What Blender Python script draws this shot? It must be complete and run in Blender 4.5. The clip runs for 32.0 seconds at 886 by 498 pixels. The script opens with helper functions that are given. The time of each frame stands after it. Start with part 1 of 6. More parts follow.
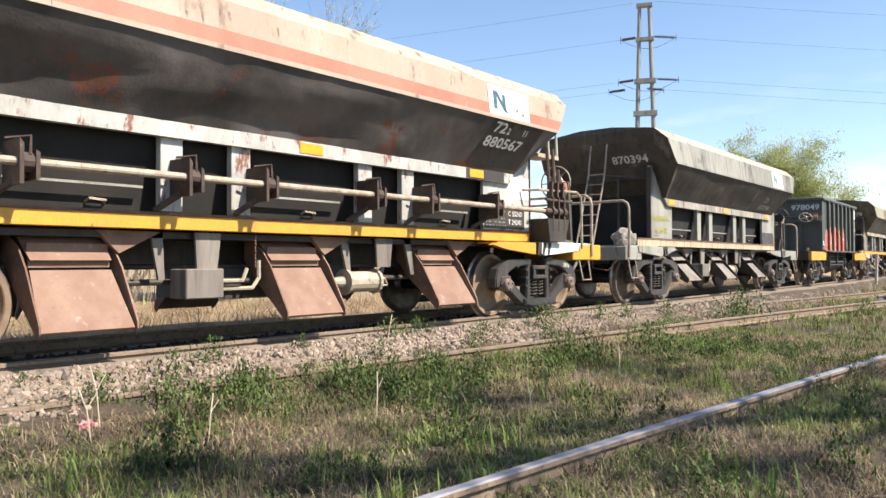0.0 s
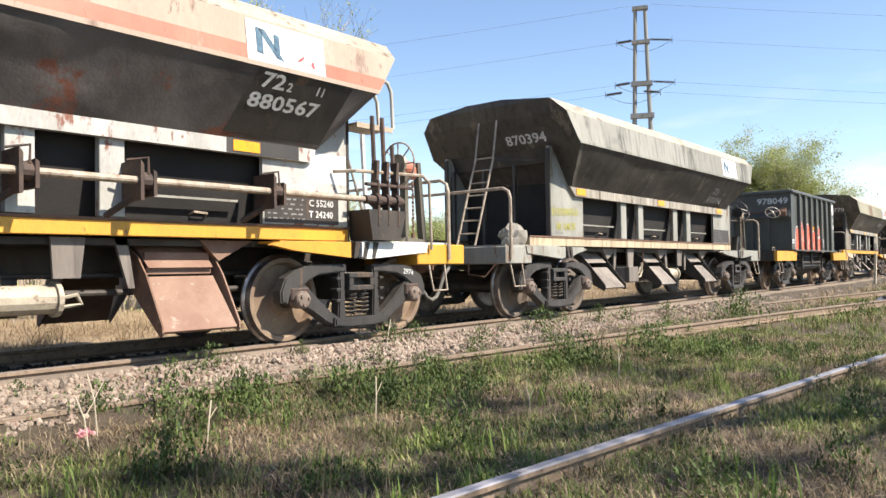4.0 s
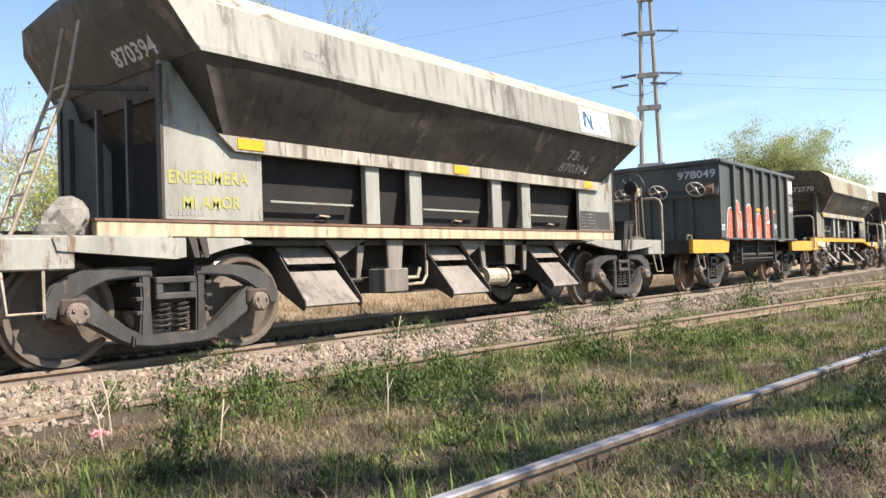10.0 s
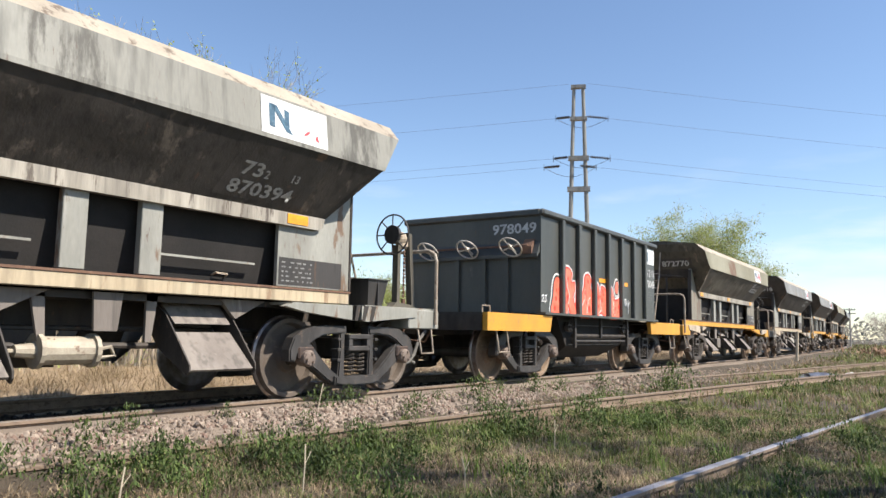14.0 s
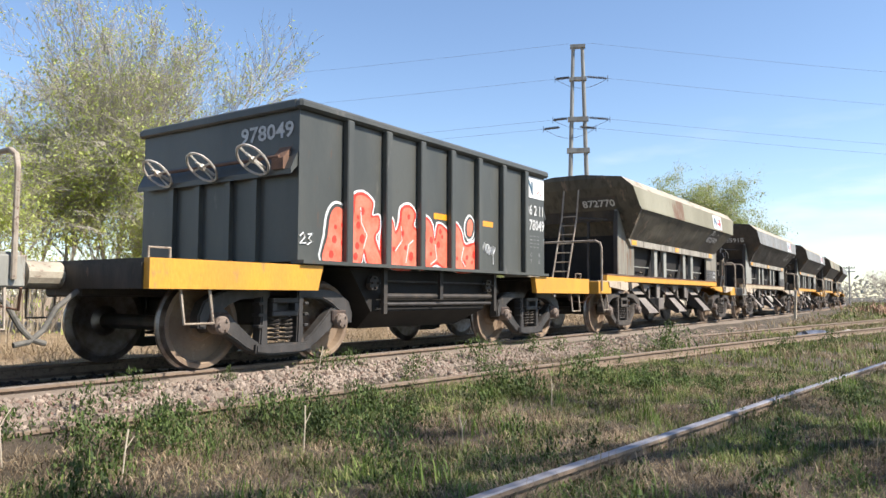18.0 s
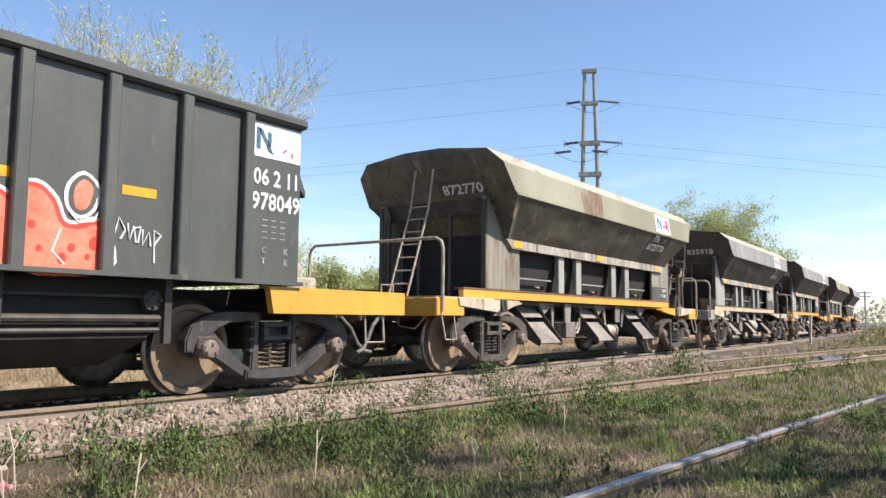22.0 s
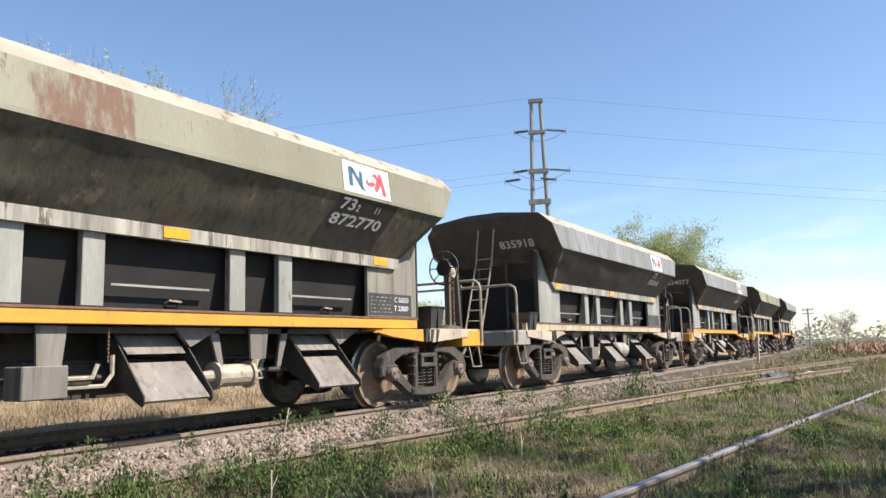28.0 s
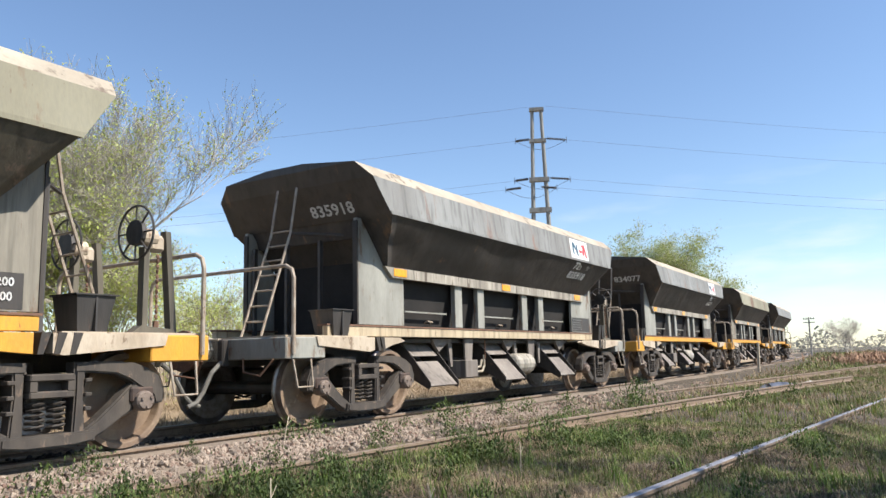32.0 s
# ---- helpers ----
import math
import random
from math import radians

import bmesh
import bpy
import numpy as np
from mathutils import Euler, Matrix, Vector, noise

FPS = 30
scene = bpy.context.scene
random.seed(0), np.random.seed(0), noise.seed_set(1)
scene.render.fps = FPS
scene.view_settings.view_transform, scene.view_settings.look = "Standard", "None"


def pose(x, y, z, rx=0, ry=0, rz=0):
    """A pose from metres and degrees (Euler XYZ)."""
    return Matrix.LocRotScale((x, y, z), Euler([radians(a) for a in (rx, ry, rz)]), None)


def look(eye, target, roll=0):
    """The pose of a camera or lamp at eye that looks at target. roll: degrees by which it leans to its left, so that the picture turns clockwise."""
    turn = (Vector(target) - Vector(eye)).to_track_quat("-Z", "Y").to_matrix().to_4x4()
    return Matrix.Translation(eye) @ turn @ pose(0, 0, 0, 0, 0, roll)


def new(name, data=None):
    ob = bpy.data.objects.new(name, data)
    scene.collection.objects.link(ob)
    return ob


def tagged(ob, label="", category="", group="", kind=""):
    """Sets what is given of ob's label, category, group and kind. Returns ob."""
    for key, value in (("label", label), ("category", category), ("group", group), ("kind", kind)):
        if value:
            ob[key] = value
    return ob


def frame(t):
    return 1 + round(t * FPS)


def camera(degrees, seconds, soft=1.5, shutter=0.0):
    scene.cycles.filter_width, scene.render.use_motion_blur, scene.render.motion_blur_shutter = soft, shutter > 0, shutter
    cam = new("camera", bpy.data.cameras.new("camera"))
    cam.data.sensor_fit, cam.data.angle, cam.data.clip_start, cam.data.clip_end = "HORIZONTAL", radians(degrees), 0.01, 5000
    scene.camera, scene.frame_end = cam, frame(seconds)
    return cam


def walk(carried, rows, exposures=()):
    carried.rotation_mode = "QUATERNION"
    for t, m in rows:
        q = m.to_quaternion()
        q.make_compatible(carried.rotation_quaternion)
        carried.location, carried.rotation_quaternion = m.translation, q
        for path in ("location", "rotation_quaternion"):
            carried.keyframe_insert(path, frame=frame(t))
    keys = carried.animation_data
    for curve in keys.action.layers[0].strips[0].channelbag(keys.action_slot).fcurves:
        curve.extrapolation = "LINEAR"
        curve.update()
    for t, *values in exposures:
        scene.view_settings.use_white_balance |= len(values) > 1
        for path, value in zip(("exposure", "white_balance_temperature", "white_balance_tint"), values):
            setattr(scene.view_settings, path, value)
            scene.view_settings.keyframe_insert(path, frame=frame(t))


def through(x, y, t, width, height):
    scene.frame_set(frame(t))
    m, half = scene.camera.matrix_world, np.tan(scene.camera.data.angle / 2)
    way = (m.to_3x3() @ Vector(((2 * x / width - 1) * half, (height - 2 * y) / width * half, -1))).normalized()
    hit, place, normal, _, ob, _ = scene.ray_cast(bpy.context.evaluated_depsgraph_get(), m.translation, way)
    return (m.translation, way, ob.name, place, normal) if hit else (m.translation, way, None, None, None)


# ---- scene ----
cam = camera(61.34, 32.0)
PATH = [
    (0, (-0.036, -0.014, 0.758), (7.656, 6.372, 0.951), -0.30),
    (0.5, (-0.033, -0.014, 0.760), (7.638, 6.399, 0.960), -0.38),
    (1, (-0.038, -0.015, 0.759), (7.607, 6.428, 0.964), -0.39),
    (1.5, (-0.032, -0.009, 0.754), (7.589, 6.463, 0.967), -0.29),
    (2, (-0.028, -0.011, 0.755), (7.564, 6.494, 0.968), -0.48),
    (2.5, (-0.030, -0.012, 0.754), (7.539, 6.519, 0.969), -0.72),
    (3, (-0.033, -0.018, 0.759), (7.512, 6.541, 0.980), -1.02),
    (3.5, (-0.031, -0.017, 0.757), (7.602, 6.438, 1.001), -1.06),
    (4, (-0.021, -0.016, 0.754), (7.680, 6.358, 1.009), -0.95),
    (4.5, (-0.015, -0.019, 0.755), (7.704, 6.333, 1.014), -1.05),
    (6.5, (-0.017, -0.017, 0.757), (7.727, 6.306, 0.968), -1.54),
    (7, (-0.012, -0.016, 0.755), (7.686, 6.363, 0.970), -2.29),
    (7.5, (-0.014, -0.017, 0.754), (7.675, 6.372, 0.966), -2.36),
    (8, (-0.018, -0.013, 0.757), (7.676, 6.371, 0.980), -2.21),
    (8.5, (-0.019, -0.011, 0.754), (7.664, 6.385, 1.006), -2.26),
    (9, (-0.017, -0.008, 0.757), (7.661, 6.394, 1.011), -2.52),
    (9.5, (-0.031, -0.001, 0.753), (7.586, 6.474, 0.977), -2.06),
    (10, (-0.020, -0.005, 0.748), (7.611, 6.455, 0.952), -1.91),
    (10.5, (-0.032, -0.006, 0.753), (7.614, 6.436, 0.941), -1.49),
    (11, (-0.018, -0.006, 0.746), (7.662, 6.397, 0.936), -1.76),
    (11.5, (-0.024, -0.007, 0.759), (7.672, 6.372, 1.024), -1.72),
    (12, (-0.020, -0.007, 0.757), (7.743, 6.282, 1.183), -1.55),
    (12.5, (-0.004, 0.021, 0.785), (7.908, 6.111, 1.339), -1.60),
    (13, (0.040, 0.074, 0.806), (8.076, 5.927, 1.887), -1.33),
    (13.5, (0.054, 0.089, 0.795), (8.166, 5.782, 2.128), -0.38),
    (14, (0.049, 0.076, 0.760), (8.213, 5.744, 1.869), 1.00),
    (14.5, (0.053, 0.094, 0.764), (8.209, 5.825, 1.564), 2.09),
    (16.5, (-0.003, -0.006, 0.754), (8.183, 5.698, 1.427), 0.88),
    (17, (0.010, 0.003, 0.756), (8.235, 5.660, 1.357), 0.02),
    (17.5, (0.016, -0.000, 0.757), (8.241, 5.657, 1.345), 0.11),
    (18, (0.037, 0.018, 0.750), (8.235, 5.711, 1.373), 0.26),
    (18.5, (0.033, 0.024, 0.747), (8.160, 5.808, 1.446), 0.70),
    (19, (0.030, 0.024, 0.744), (8.130, 5.841, 1.488), 0.97),
    (19.5, (0.029, 0.019, 0.750), (8.132, 5.830, 1.520), 0.88),
    (20, (0.027, 0.023, 0.752), (8.149, 5.804, 1.542), 0.81),
    (20.5, (0.022, 0.008, 0.750), (8.170, 5.745, 1.583), 0.76),
    (21, (0.030, 0.010, 0.753), (8.186, 5.734, 1.596), 0.47),
    (21.5, (0.020, 0.006, 0.756), (8.116, 5.809, 1.635), 0.72),
    (22, (0.020, 0.015, 0.759), (8.107, 5.822, 1.691), 0.49),
    (22.5, (0.021, 0.013, 0.759), (8.086, 5.845, 1.733), 0.24),
    (23, (0.009, -0.007, 0.759), (8.115, 5.761, 1.776), 0.11),
    (23.5, (0.008, -0.009, 0.765), (8.160, 5.684, 1.832), 0.05),
    (24, (0.022, 0.007, 0.761), (8.193, 5.667, 1.859), -0.10),
    (24.5, (0.010, -0.004, 0.756), (8.250, 5.547, 1.885), -0.05),
    (25, (0.023, 0.003, 0.759), (8.306, 5.486, 1.912), -0.18),
    (25.5, (0.023, 0.002, 0.768), (8.329, 5.444, 1.945), -0.54),
    (27.5, (0.006, -0.012, 0.774), (8.385, 5.292, 2.062), -1.49),
    (28, (0.006, -0.012, 0.773), (8.406, 5.249, 2.096), -1.57),
    (28.5, (0.001, -0.020, 0.772), (8.420, 5.204, 2.120), -1.51),
    (29, (0.007, -0.020, 0.773), (8.433, 5.189, 2.137), -1.41),
    (29.5, (0.000, -0.019, 0.778), (8.434, 5.177, 2.145), -1.51),
    (30, (-0.003, -0.024, 0.779), (8.434, 5.169, 2.136), -1.65),
    (30.5, (-0.014, -0.029, 0.779), (8.407, 5.187, 2.153), -1.46),
    (31, (-0.009, -0.034, 0.774), (8.400, 5.196, 2.165), -1.51),
    (31.5, (-0.015, -0.030, 0.782), (8.381, 5.216, 2.187), -1.50),
    (32, (-0.020, -0.045, 0.780), (8.362, 5.216, 2.209), -1.43),
]
walk(cam, [(t, look(eye, target, roll)) for t, eye, target, roll in PATH],
     [(0, 1.36, 6700, 12), (12.5, 1.42, 6700, 12), (13.2, 1.4, 6800, 12), (14.0, 1.08, 6450, 12), (17.0, 1.18, 6420, 12), (22, 1.2, 6400, 12), (32, 1.08, 6350, 11)])

# distance run by the train, a polynomial of t / 32
RUN = [146.24, -512.021, 691.97, -461.468, 152.634, -4.124, 28.281, -0.01]
CENTRE = 7.22            # centre line of the running track
GAUGE = 1.676
WHEEL = 0.45             # wheel radius


def run(t):
    s = 0.0
    for c in RUN:
        s = s * (t / 32.0) + c
    return s - RUN[-1]


# ---------------------------------------------------------------- light
SUN_AZ, SUN_EL = radians(-74), radians(47.5)   # direction to the sun, from +x
sun = new("sun", bpy.data.lights.new("sun", "SUN"))
sun.data.energy, sun.data.angle, sun.data.color = 4.1, radians(0.6), (1.0, 0.93, 0.82)
to_sun = Vector((math.cos(SUN_EL) * math.cos(SUN_AZ), math.cos(SUN_EL) * math.sin(SUN_AZ), math.sin(SUN_EL)))
sun.matrix_world = look(to_sun * 50, (0, 0, 0))

world = bpy.data.worlds.new("sky")
scene.world = world
world.use_nodes = True
wt = world.node_tree
sky = wt.nodes.new("ShaderNodeTexSky")
sky.sky_type, sky.sun_disc, sky.sun_elevation, sky.sun_rotation = "NISHITA", False, SUN_EL, math.pi / 2 - SUN_AZ
sky.air_density, sky.dust_density, sky.ozone_density = 1.0, 0.15, 2.6
bg = wt.nodes["Background"]
bg.inputs["Strength"].default_value = 0.087
# faint low wisps of cloud all round the horizon
wc = wt.nodes.new("ShaderNodeTexCoord")
wm = wt.nodes.new("ShaderNodeMapping")
wm.inputs["Scale"].default_value = (1.0, 1.0, 5.0)
wn = wt.nodes.new("ShaderNodeTexNoise")
wn.inputs["Scale"].default_value, wn.inputs["Detail"].default_value, wn.inputs["Roughness"].default_value = 4.5, 7.0, 0.55
wr = wt.nodes.new("ShaderNodeMapRange")
wr.inputs["From Min"].default_value, wr.inputs["From Max"].default_value = 0.53, 0.78
wx = wt.nodes.new("ShaderNodeSeparateXYZ")
wh = wt.nodes.new("ShaderNodeMapRange")
wh.inputs["From Min"].default_value, wh.inputs["From Max"].default_value = 0.24, 0.05
wp = wt.nodes.new("ShaderNodeMath")
wp.operation = "MULTIPLY"
wk = wt.nodes.new("ShaderNodeMix")
wk.data_type = "RGBA"
wk.inputs["B"].default_value = (5.6, 5.9, 6.4, 1)
wt.links.new(wc.outputs["Generated"], wm.inputs[0])
wt.links.new(wm.outputs[0], wn.inputs["Vector"])
wt.links.new(wn.outputs["Fac"], wr.inputs["Value"])
wt.links.new(wc.outputs["Generated"], wx.inputs[0])
wt.links.new(wx.outputs["Z"], wh.inputs["Value"])
wt.links.new(wr.outputs[0], wp.inputs[0])
wt.links.new(wh.outputs[0], wp.inputs[1])
wt.links.new(wp.outputs[0], wk.inputs["Factor"])
wt.links.new(sky.outputs[0], wk.inputs["A"])
wt.links.new(wk.outputs["Result"], bg.inputs["Color"])


# ---------------------------------------------------------------- materials
def surf(name, base, alt=None, stain=None, rough=0.7, metal=0.0, scale=3.0, amount=0.5, streak=0.0, bump=0.15, fine=40.0, spread=0.5, random_tint=0.0, dent=0.0):
    """Painted, rusty or earthy surface: two colours mixed by a broad noise, a stain colour by a sharper one, fine grain and bump."""
    m = bpy.data.materials.new(name)
    m.use_nodes = True
    n, l = m.node_tree.nodes, m.node_tree.links
    b = n["Principled BSDF"]
    b.inputs["Roughness"].default_value, b.inputs["Metallic"].default_value = rough, metal
    tex = n.new("ShaderNodeTexCoord")
    mp = n.new("ShaderNodeMapping")
    mp.inputs["Scale"].default_value = (1, 1, 1.0 / (1.0 + 7.0 * streak))
    l.new(tex.outputs["Object"], mp.inputs[0])

    def noise_of(s, detail=6.0, r=0.6):
        t = n.new("ShaderNodeTexNoise")
        t.inputs["Scale"].default_value, t.inputs["Detail"].default_value, t.inputs["Roughness"].default_value = s, detail, r
        l.new(mp.outputs[0], t.inputs["Vector"])
        return t.outputs["Fac"]

    def ramp(fac, lo, hi):
        r = n.new("ShaderNodeMapRange")
        r.inputs["From Min"].default_value, r.inputs["From Max"].default_value = lo, hi
        l.new(fac, r.inputs["Value"])
        return r.outputs[0]

    def mix(fac, a, c, kind="MIX"):
        x = n.new("ShaderNodeMix")
        x.data_type, x.blend_type = "RGBA", kind
        for sock, v in ((x.inputs["Factor"], fac), (x.inputs["A"], a), (x.inputs["B"], c)):
            if isinstance(v, (int, float)):
                sock.default_value = v
            elif isinstance(v, tuple):
                sock.default_value = (*v, 1)
            else:
                l.new(v, sock)
        return x.outputs["Result"]

    alt = alt or tuple(v * 0.7 for v in base)
    col = mix(ramp(noise_of(scale), 0.5 - amount * 0.15, 0.5 + amount * 0.15), base, alt)
    if stain:
        col = mix(ramp(noise_of(scale * 2.3, 9.0, 0.7), 0.70 - spread * 0.3, 0.76 - spread * 0.3), col, stain)
    if streak >= 0.5:
        # run-down marks of rain and dust
        mp2 = n.new("ShaderNodeMapping")
        mp2.inputs["Scale"].default_value = (7, 7, 0.55)
        l.new(tex.outputs["Object"], mp2.inputs[0])
        run_down = n.new("ShaderNodeTexNoise")
        run_down.inputs["Scale"].default_value, run_down.inputs["Detail"].default_value = 1.6, 5.0
        l.new(mp2.outputs[0], run_down.inputs["Vector"])
        part_of = n.new("ShaderNodeMath")
        part_of.operation = "MULTIPLY"
        part_of.inputs[1].default_value = 0.6
        l.new(ramp(run_down.outputs["Fac"], 0.50, 0.68), part_of.inputs[0])
        col = mix(part_of.outputs[0], col, tuple(v * 0.42 for v in alt))
    if stain:
        # chips down to rusty metal
        part_of = n.new("ShaderNodeMath")
        part_of.operation = "MULTIPLY"
        part_of.inputs[1].default_value = 0.75
        l.new(ramp(noise_of(11.0, 8.0, 0.75), 0.62, 0.67), part_of.inputs[0])
        col = mix(part_of.outputs[0], col, (0.11, 0.062, 0.04))
    grain = noise_of(fine, 4.0)
    col = mix(0.55, col, mix(ramp(grain, 0.3, 0.7), tuple(v * 0.72 for v in (1, 1, 1)), (1.0, 1.0, 1.0)), "MULTIPLY")
    if random_tint:
        info = n.new("ShaderNodeObjectInfo")
        col = mix(1.0, col, mix(info.outputs["Random"], (1 - random_tint,) * 3, (1 + random_tint,) * 3), "MULTIPLY")
    l.new(col, b.inputs["Base Color"])
    rr = n.new("ShaderNodeMapRange")
    rr.inputs["To Min"].default_value, rr.inputs["To Max"].default_value = max(rough - 0.15, 0.05), min(rough + 0.15, 1.0)
    l.new(grain, rr.inputs["Value"])
    l.new(rr.outputs[0], b.inputs["Roughness"])
    bp = n.new("ShaderNodeBump")
    bp.inputs["Strength"].default_value, bp.inputs["Distance"].default_value = bump, 0.02
    l.new(grain, bp.inputs["Height"])
    if dent:
        dn = n.new("ShaderNodeBump")
        dn.inputs["Strength"].default_value, dn.inputs["Distance"].default_value = dent, 0.12
        l.new(noise_of(1.6, 2.0, 0.4), dn.inputs["Height"])
        l.new(dn.outputs[0], bp.inputs["Normal"])
    l.new(bp.outputs[0], b.inputs["Normal"])
    return m


M = {}
M["black"] = surf("worn_black_paint", (0.030, 0.028, 0.026), (0.060, 0.052, 0.046), (0.12, 0.075, 0.045), 0.55, 0.0, 1.2, 0.9, 0.6, spread=0.3, dent=0.25)
M["rim_light"] = surf("pale_weathered_paint", (0.32, 0.315, 0.275), (0.22, 0.215, 0.185), (0.10, 0.095, 0.08), 0.7, 0.0, 0.7, 0.9, 0.6, spread=0.47, dent=0.2)
M["grey"] = surf("grey_plate_paint", (0.33, 0.325, 0.285), (0.225, 0.22, 0.19), (0.17, 0.11, 0.07), 0.6, 0.0, 2.0, 0.8, 0.4, spread=0.42)
M["strip"] = surf("pale_strip_paint", (0.42, 0.385, 0.32), (0.25, 0.225, 0.185), (0.11, 0.085, 0.065), 0.65, 0.0, 4.0, 0.8, 0.9, spread=0.47)
M["steel_dark"] = surf("grimy_dark_steel", (0.034, 0.030, 0.027), (0.070, 0.058, 0.047), (0.13, 0.085, 0.055), 0.65, 0.2, 4.0, 0.9, 0.2, spread=0.3)
M["bogie"] = surf("dusty_grey_cast_steel", (0.070, 0.064, 0.060), (0.040, 0.036, 0.033), (0.12, 0.09, 0.07), 0.6, 0.15, 5.0, 0.8, 0.2, spread=0.35)
M["bogie_dust"] = surf("brown_dusty_cast_steel", (0.085, 0.070, 0.056), (0.048, 0.040, 0.034), (0.15, 0.11, 0.08), 0.75, 0.1, 5.0, 0.8, 0.2, spread=0.4)
M["plate_dirty"] = surf("dirty_olive_grey_plate", (0.27, 0.25, 0.20), (0.185, 0.165, 0.13), (0.17, 0.10, 0.06), 0.7, 0.0, 1.8, 0.9, 0.6, spread=0.45)
M["yellow"] = surf("yellow_frame_paint", (0.66, 0.325, 0.035), (0.56, 0.275, 0.04), (0.40, 0.23, 0.08), 0.5, 0.0, 2.0, 0.8, 0.2, spread=0.25)
M["cream"] = surf("faded_cream_paint", (0.52, 0.43, 0.29), (0.42, 0.335, 0.22), (0.28, 0.19, 0.115), 0.6, 0.0, 2.0, 0.8, 0.6, spread=0.4)
M["ballast"] = surf("pale_ballast_dirt", (0.27, 0.215, 0.165), (0.19, 0.15, 0.115), (0.13, 0.10, 0.075), 0.95, 0.0, 2.2, 0.9, bump=0.8, fine=55, spread=0.4)
M["rail_run"] = surf("dull_brown_rail_head", (0.20, 0.165, 0.135), (0.15, 0.12, 0.10), (0.26, 0.225, 0.19), 0.5, 0.35, 6.0, 0.8, bump=0.05)
# near-black: deep shade of end bays and belly put into the colour
M["shade_black"] = surf("shade_black_sheet", (0.012, 0.011, 0.010), (0.022, 0.019, 0.017), None, 0.9, 0, 2.0, 0.8)
M["inner"] = surf("dark_brown_inner_sheet", (0.070, 0.058, 0.046), (0.036, 0.031, 0.027), (0.13, 0.105, 0.08), 0.85, 0, 3.0, 0.9, 0.2, spread=0.38)
# oily bed, its colour darkened further for the shade under the train
M["bed"] = surf("oily_shaded_track_bed", (0.026, 0.022, 0.019), (0.042, 0.035, 0.029), None, 0.9, 0.0, 5.0, 0.9, bump=0.6, fine=50)
M["soil"] = surf("dry_soil_and_thatch", (0.085, 0.063, 0.041), (0.050, 0.040, 0.025), (0.14, 0.105, 0.068), 0.95, 0.0, 1.3, 0.9, bump=0.8, fine=70, spread=0.45)
M["straw"] = surf("dead_straw", (0.38, 0.28, 0.175), (0.25, 0.18, 0.11), None, 0.9, 0.0, 5.0, 0.9, bump=0.8, fine=80)
M["rail_side"] = surf("rusty_rail", (0.20, 0.145, 0.10), (0.26, 0.19, 0.135), (0.13, 0.09, 0.06), 0.85, 0.1, 8.0, 0.9)
M["rail_rust"] = surf("weathered_rusty_rail_head", (0.17, 0.125, 0.09), (0.23, 0.18, 0.135), (0.12, 0.08, 0.055), 0.75, 0.2, 9.0, 0.9)
M["rail_top"] = surf("worn_rail_head", (0.27, 0.27, 0.30), (0.21, 0.205, 0.22), (0.17, 0.135, 0.115), 0.62, 0.1, 6.0, 0.7, bump=0.05, spread=0.3)


# ---------------------------------------------------------------- mesh helpers
def part(name, bm, material, parent=None, label=""):
    """Links a bmesh as one mesh object under parent."""
    me = bpy.data.meshes.new(name)
    bm.normal_update()
    bm.to_mesh(me)
    bm.free()
    for mt in material if isinstance(material, (list, tuple)) else [material]:
        me.materials.append(mt)
    ob = new(name, me)
    if parent:
        ob.parent = parent
    if label:
        tagged(ob, label)
    return ob


def box(bm, x0, x1, y0, y1, z0, z1, bevel=0.0, mi=0):
    r = bmesh.ops.create_cube(bm, size=1.0, matrix=Matrix.Translation(((x0 + x1) / 2, (y0 + y1) / 2, (z0 + z1) / 2)) @ Matrix.Diagonal((abs(x1 - x0), abs(y1 - y0), abs(z1 - z0), 1)))
    fs = {f for v in r["verts"] for f in v.link_faces}
    for f in fs:
        f.material_index = mi
    if bevel:
        bmesh.ops.bevel(bm, geom=list({e for f in fs for e in f.edges}), offset=bevel, segments=1, affect="EDGES")
    return bm


def prism(bm, pts, y0, y1, mi=0):
    """Extrudes a polygon of (x, z) points from y0 to y1."""
    a = [bm.verts.new((x, y0, z)) for x, z in pts]
    b = [bm.verts.new((x, y1, z)) for x, z in pts]
    fs = [bm.faces.new(a), bm.faces.new(b[::-1])]
    for i in range(len(pts)):
        j = (i + 1) % len(pts)
        fs.append(bm.faces.new((a[j], a[i], b[i], b[j])))
    for f in fs:
        f.material_index = mi
    bmesh.ops.recalc_face_normals(bm, faces=fs)
    return bm


def rod(bm, p, q, r, seg=8, r2=None):
    """A round bar from p to q."""
    p, q = Vector(p), Vector(q)
    d = q - p
    m = Matrix.Translation((p + q) / 2) @ d.to_track_quat("Z", "Y").to_matrix().to_4x4()
    bmesh.ops.create_cone(bm, cap_ends=True, segments=seg, radius1=r, radius2=r if r2 is None else r2, depth=d.length, matrix=m)
    return bm


def pipe(bm, pts, r, seg=8):
    """A bent bar swept along pts in one piece."""
    pts = [Vector(p) for p in pts]
    side, rings = None, []
    for i, p in enumerate(pts):
        d = (pts[min(i + 1, len(pts) - 1)] - p).normalized() + (p - pts[max(i - 1, 0)]).normalized()
        d = d.normalized() if d.length > 0.01 else (p - pts[i - 1]).normalized()
        side = d.orthogonal().normalized() if side is None else (side - d * side.dot(d)).normalized()
        up = d.cross(side)
        rings.append([p + (side * math.cos(2 * math.pi * k / seg) + up * math.sin(2 * math.pi * k / seg)) * r for k in range(seg)])
    return loft(bm, rings, True, True)


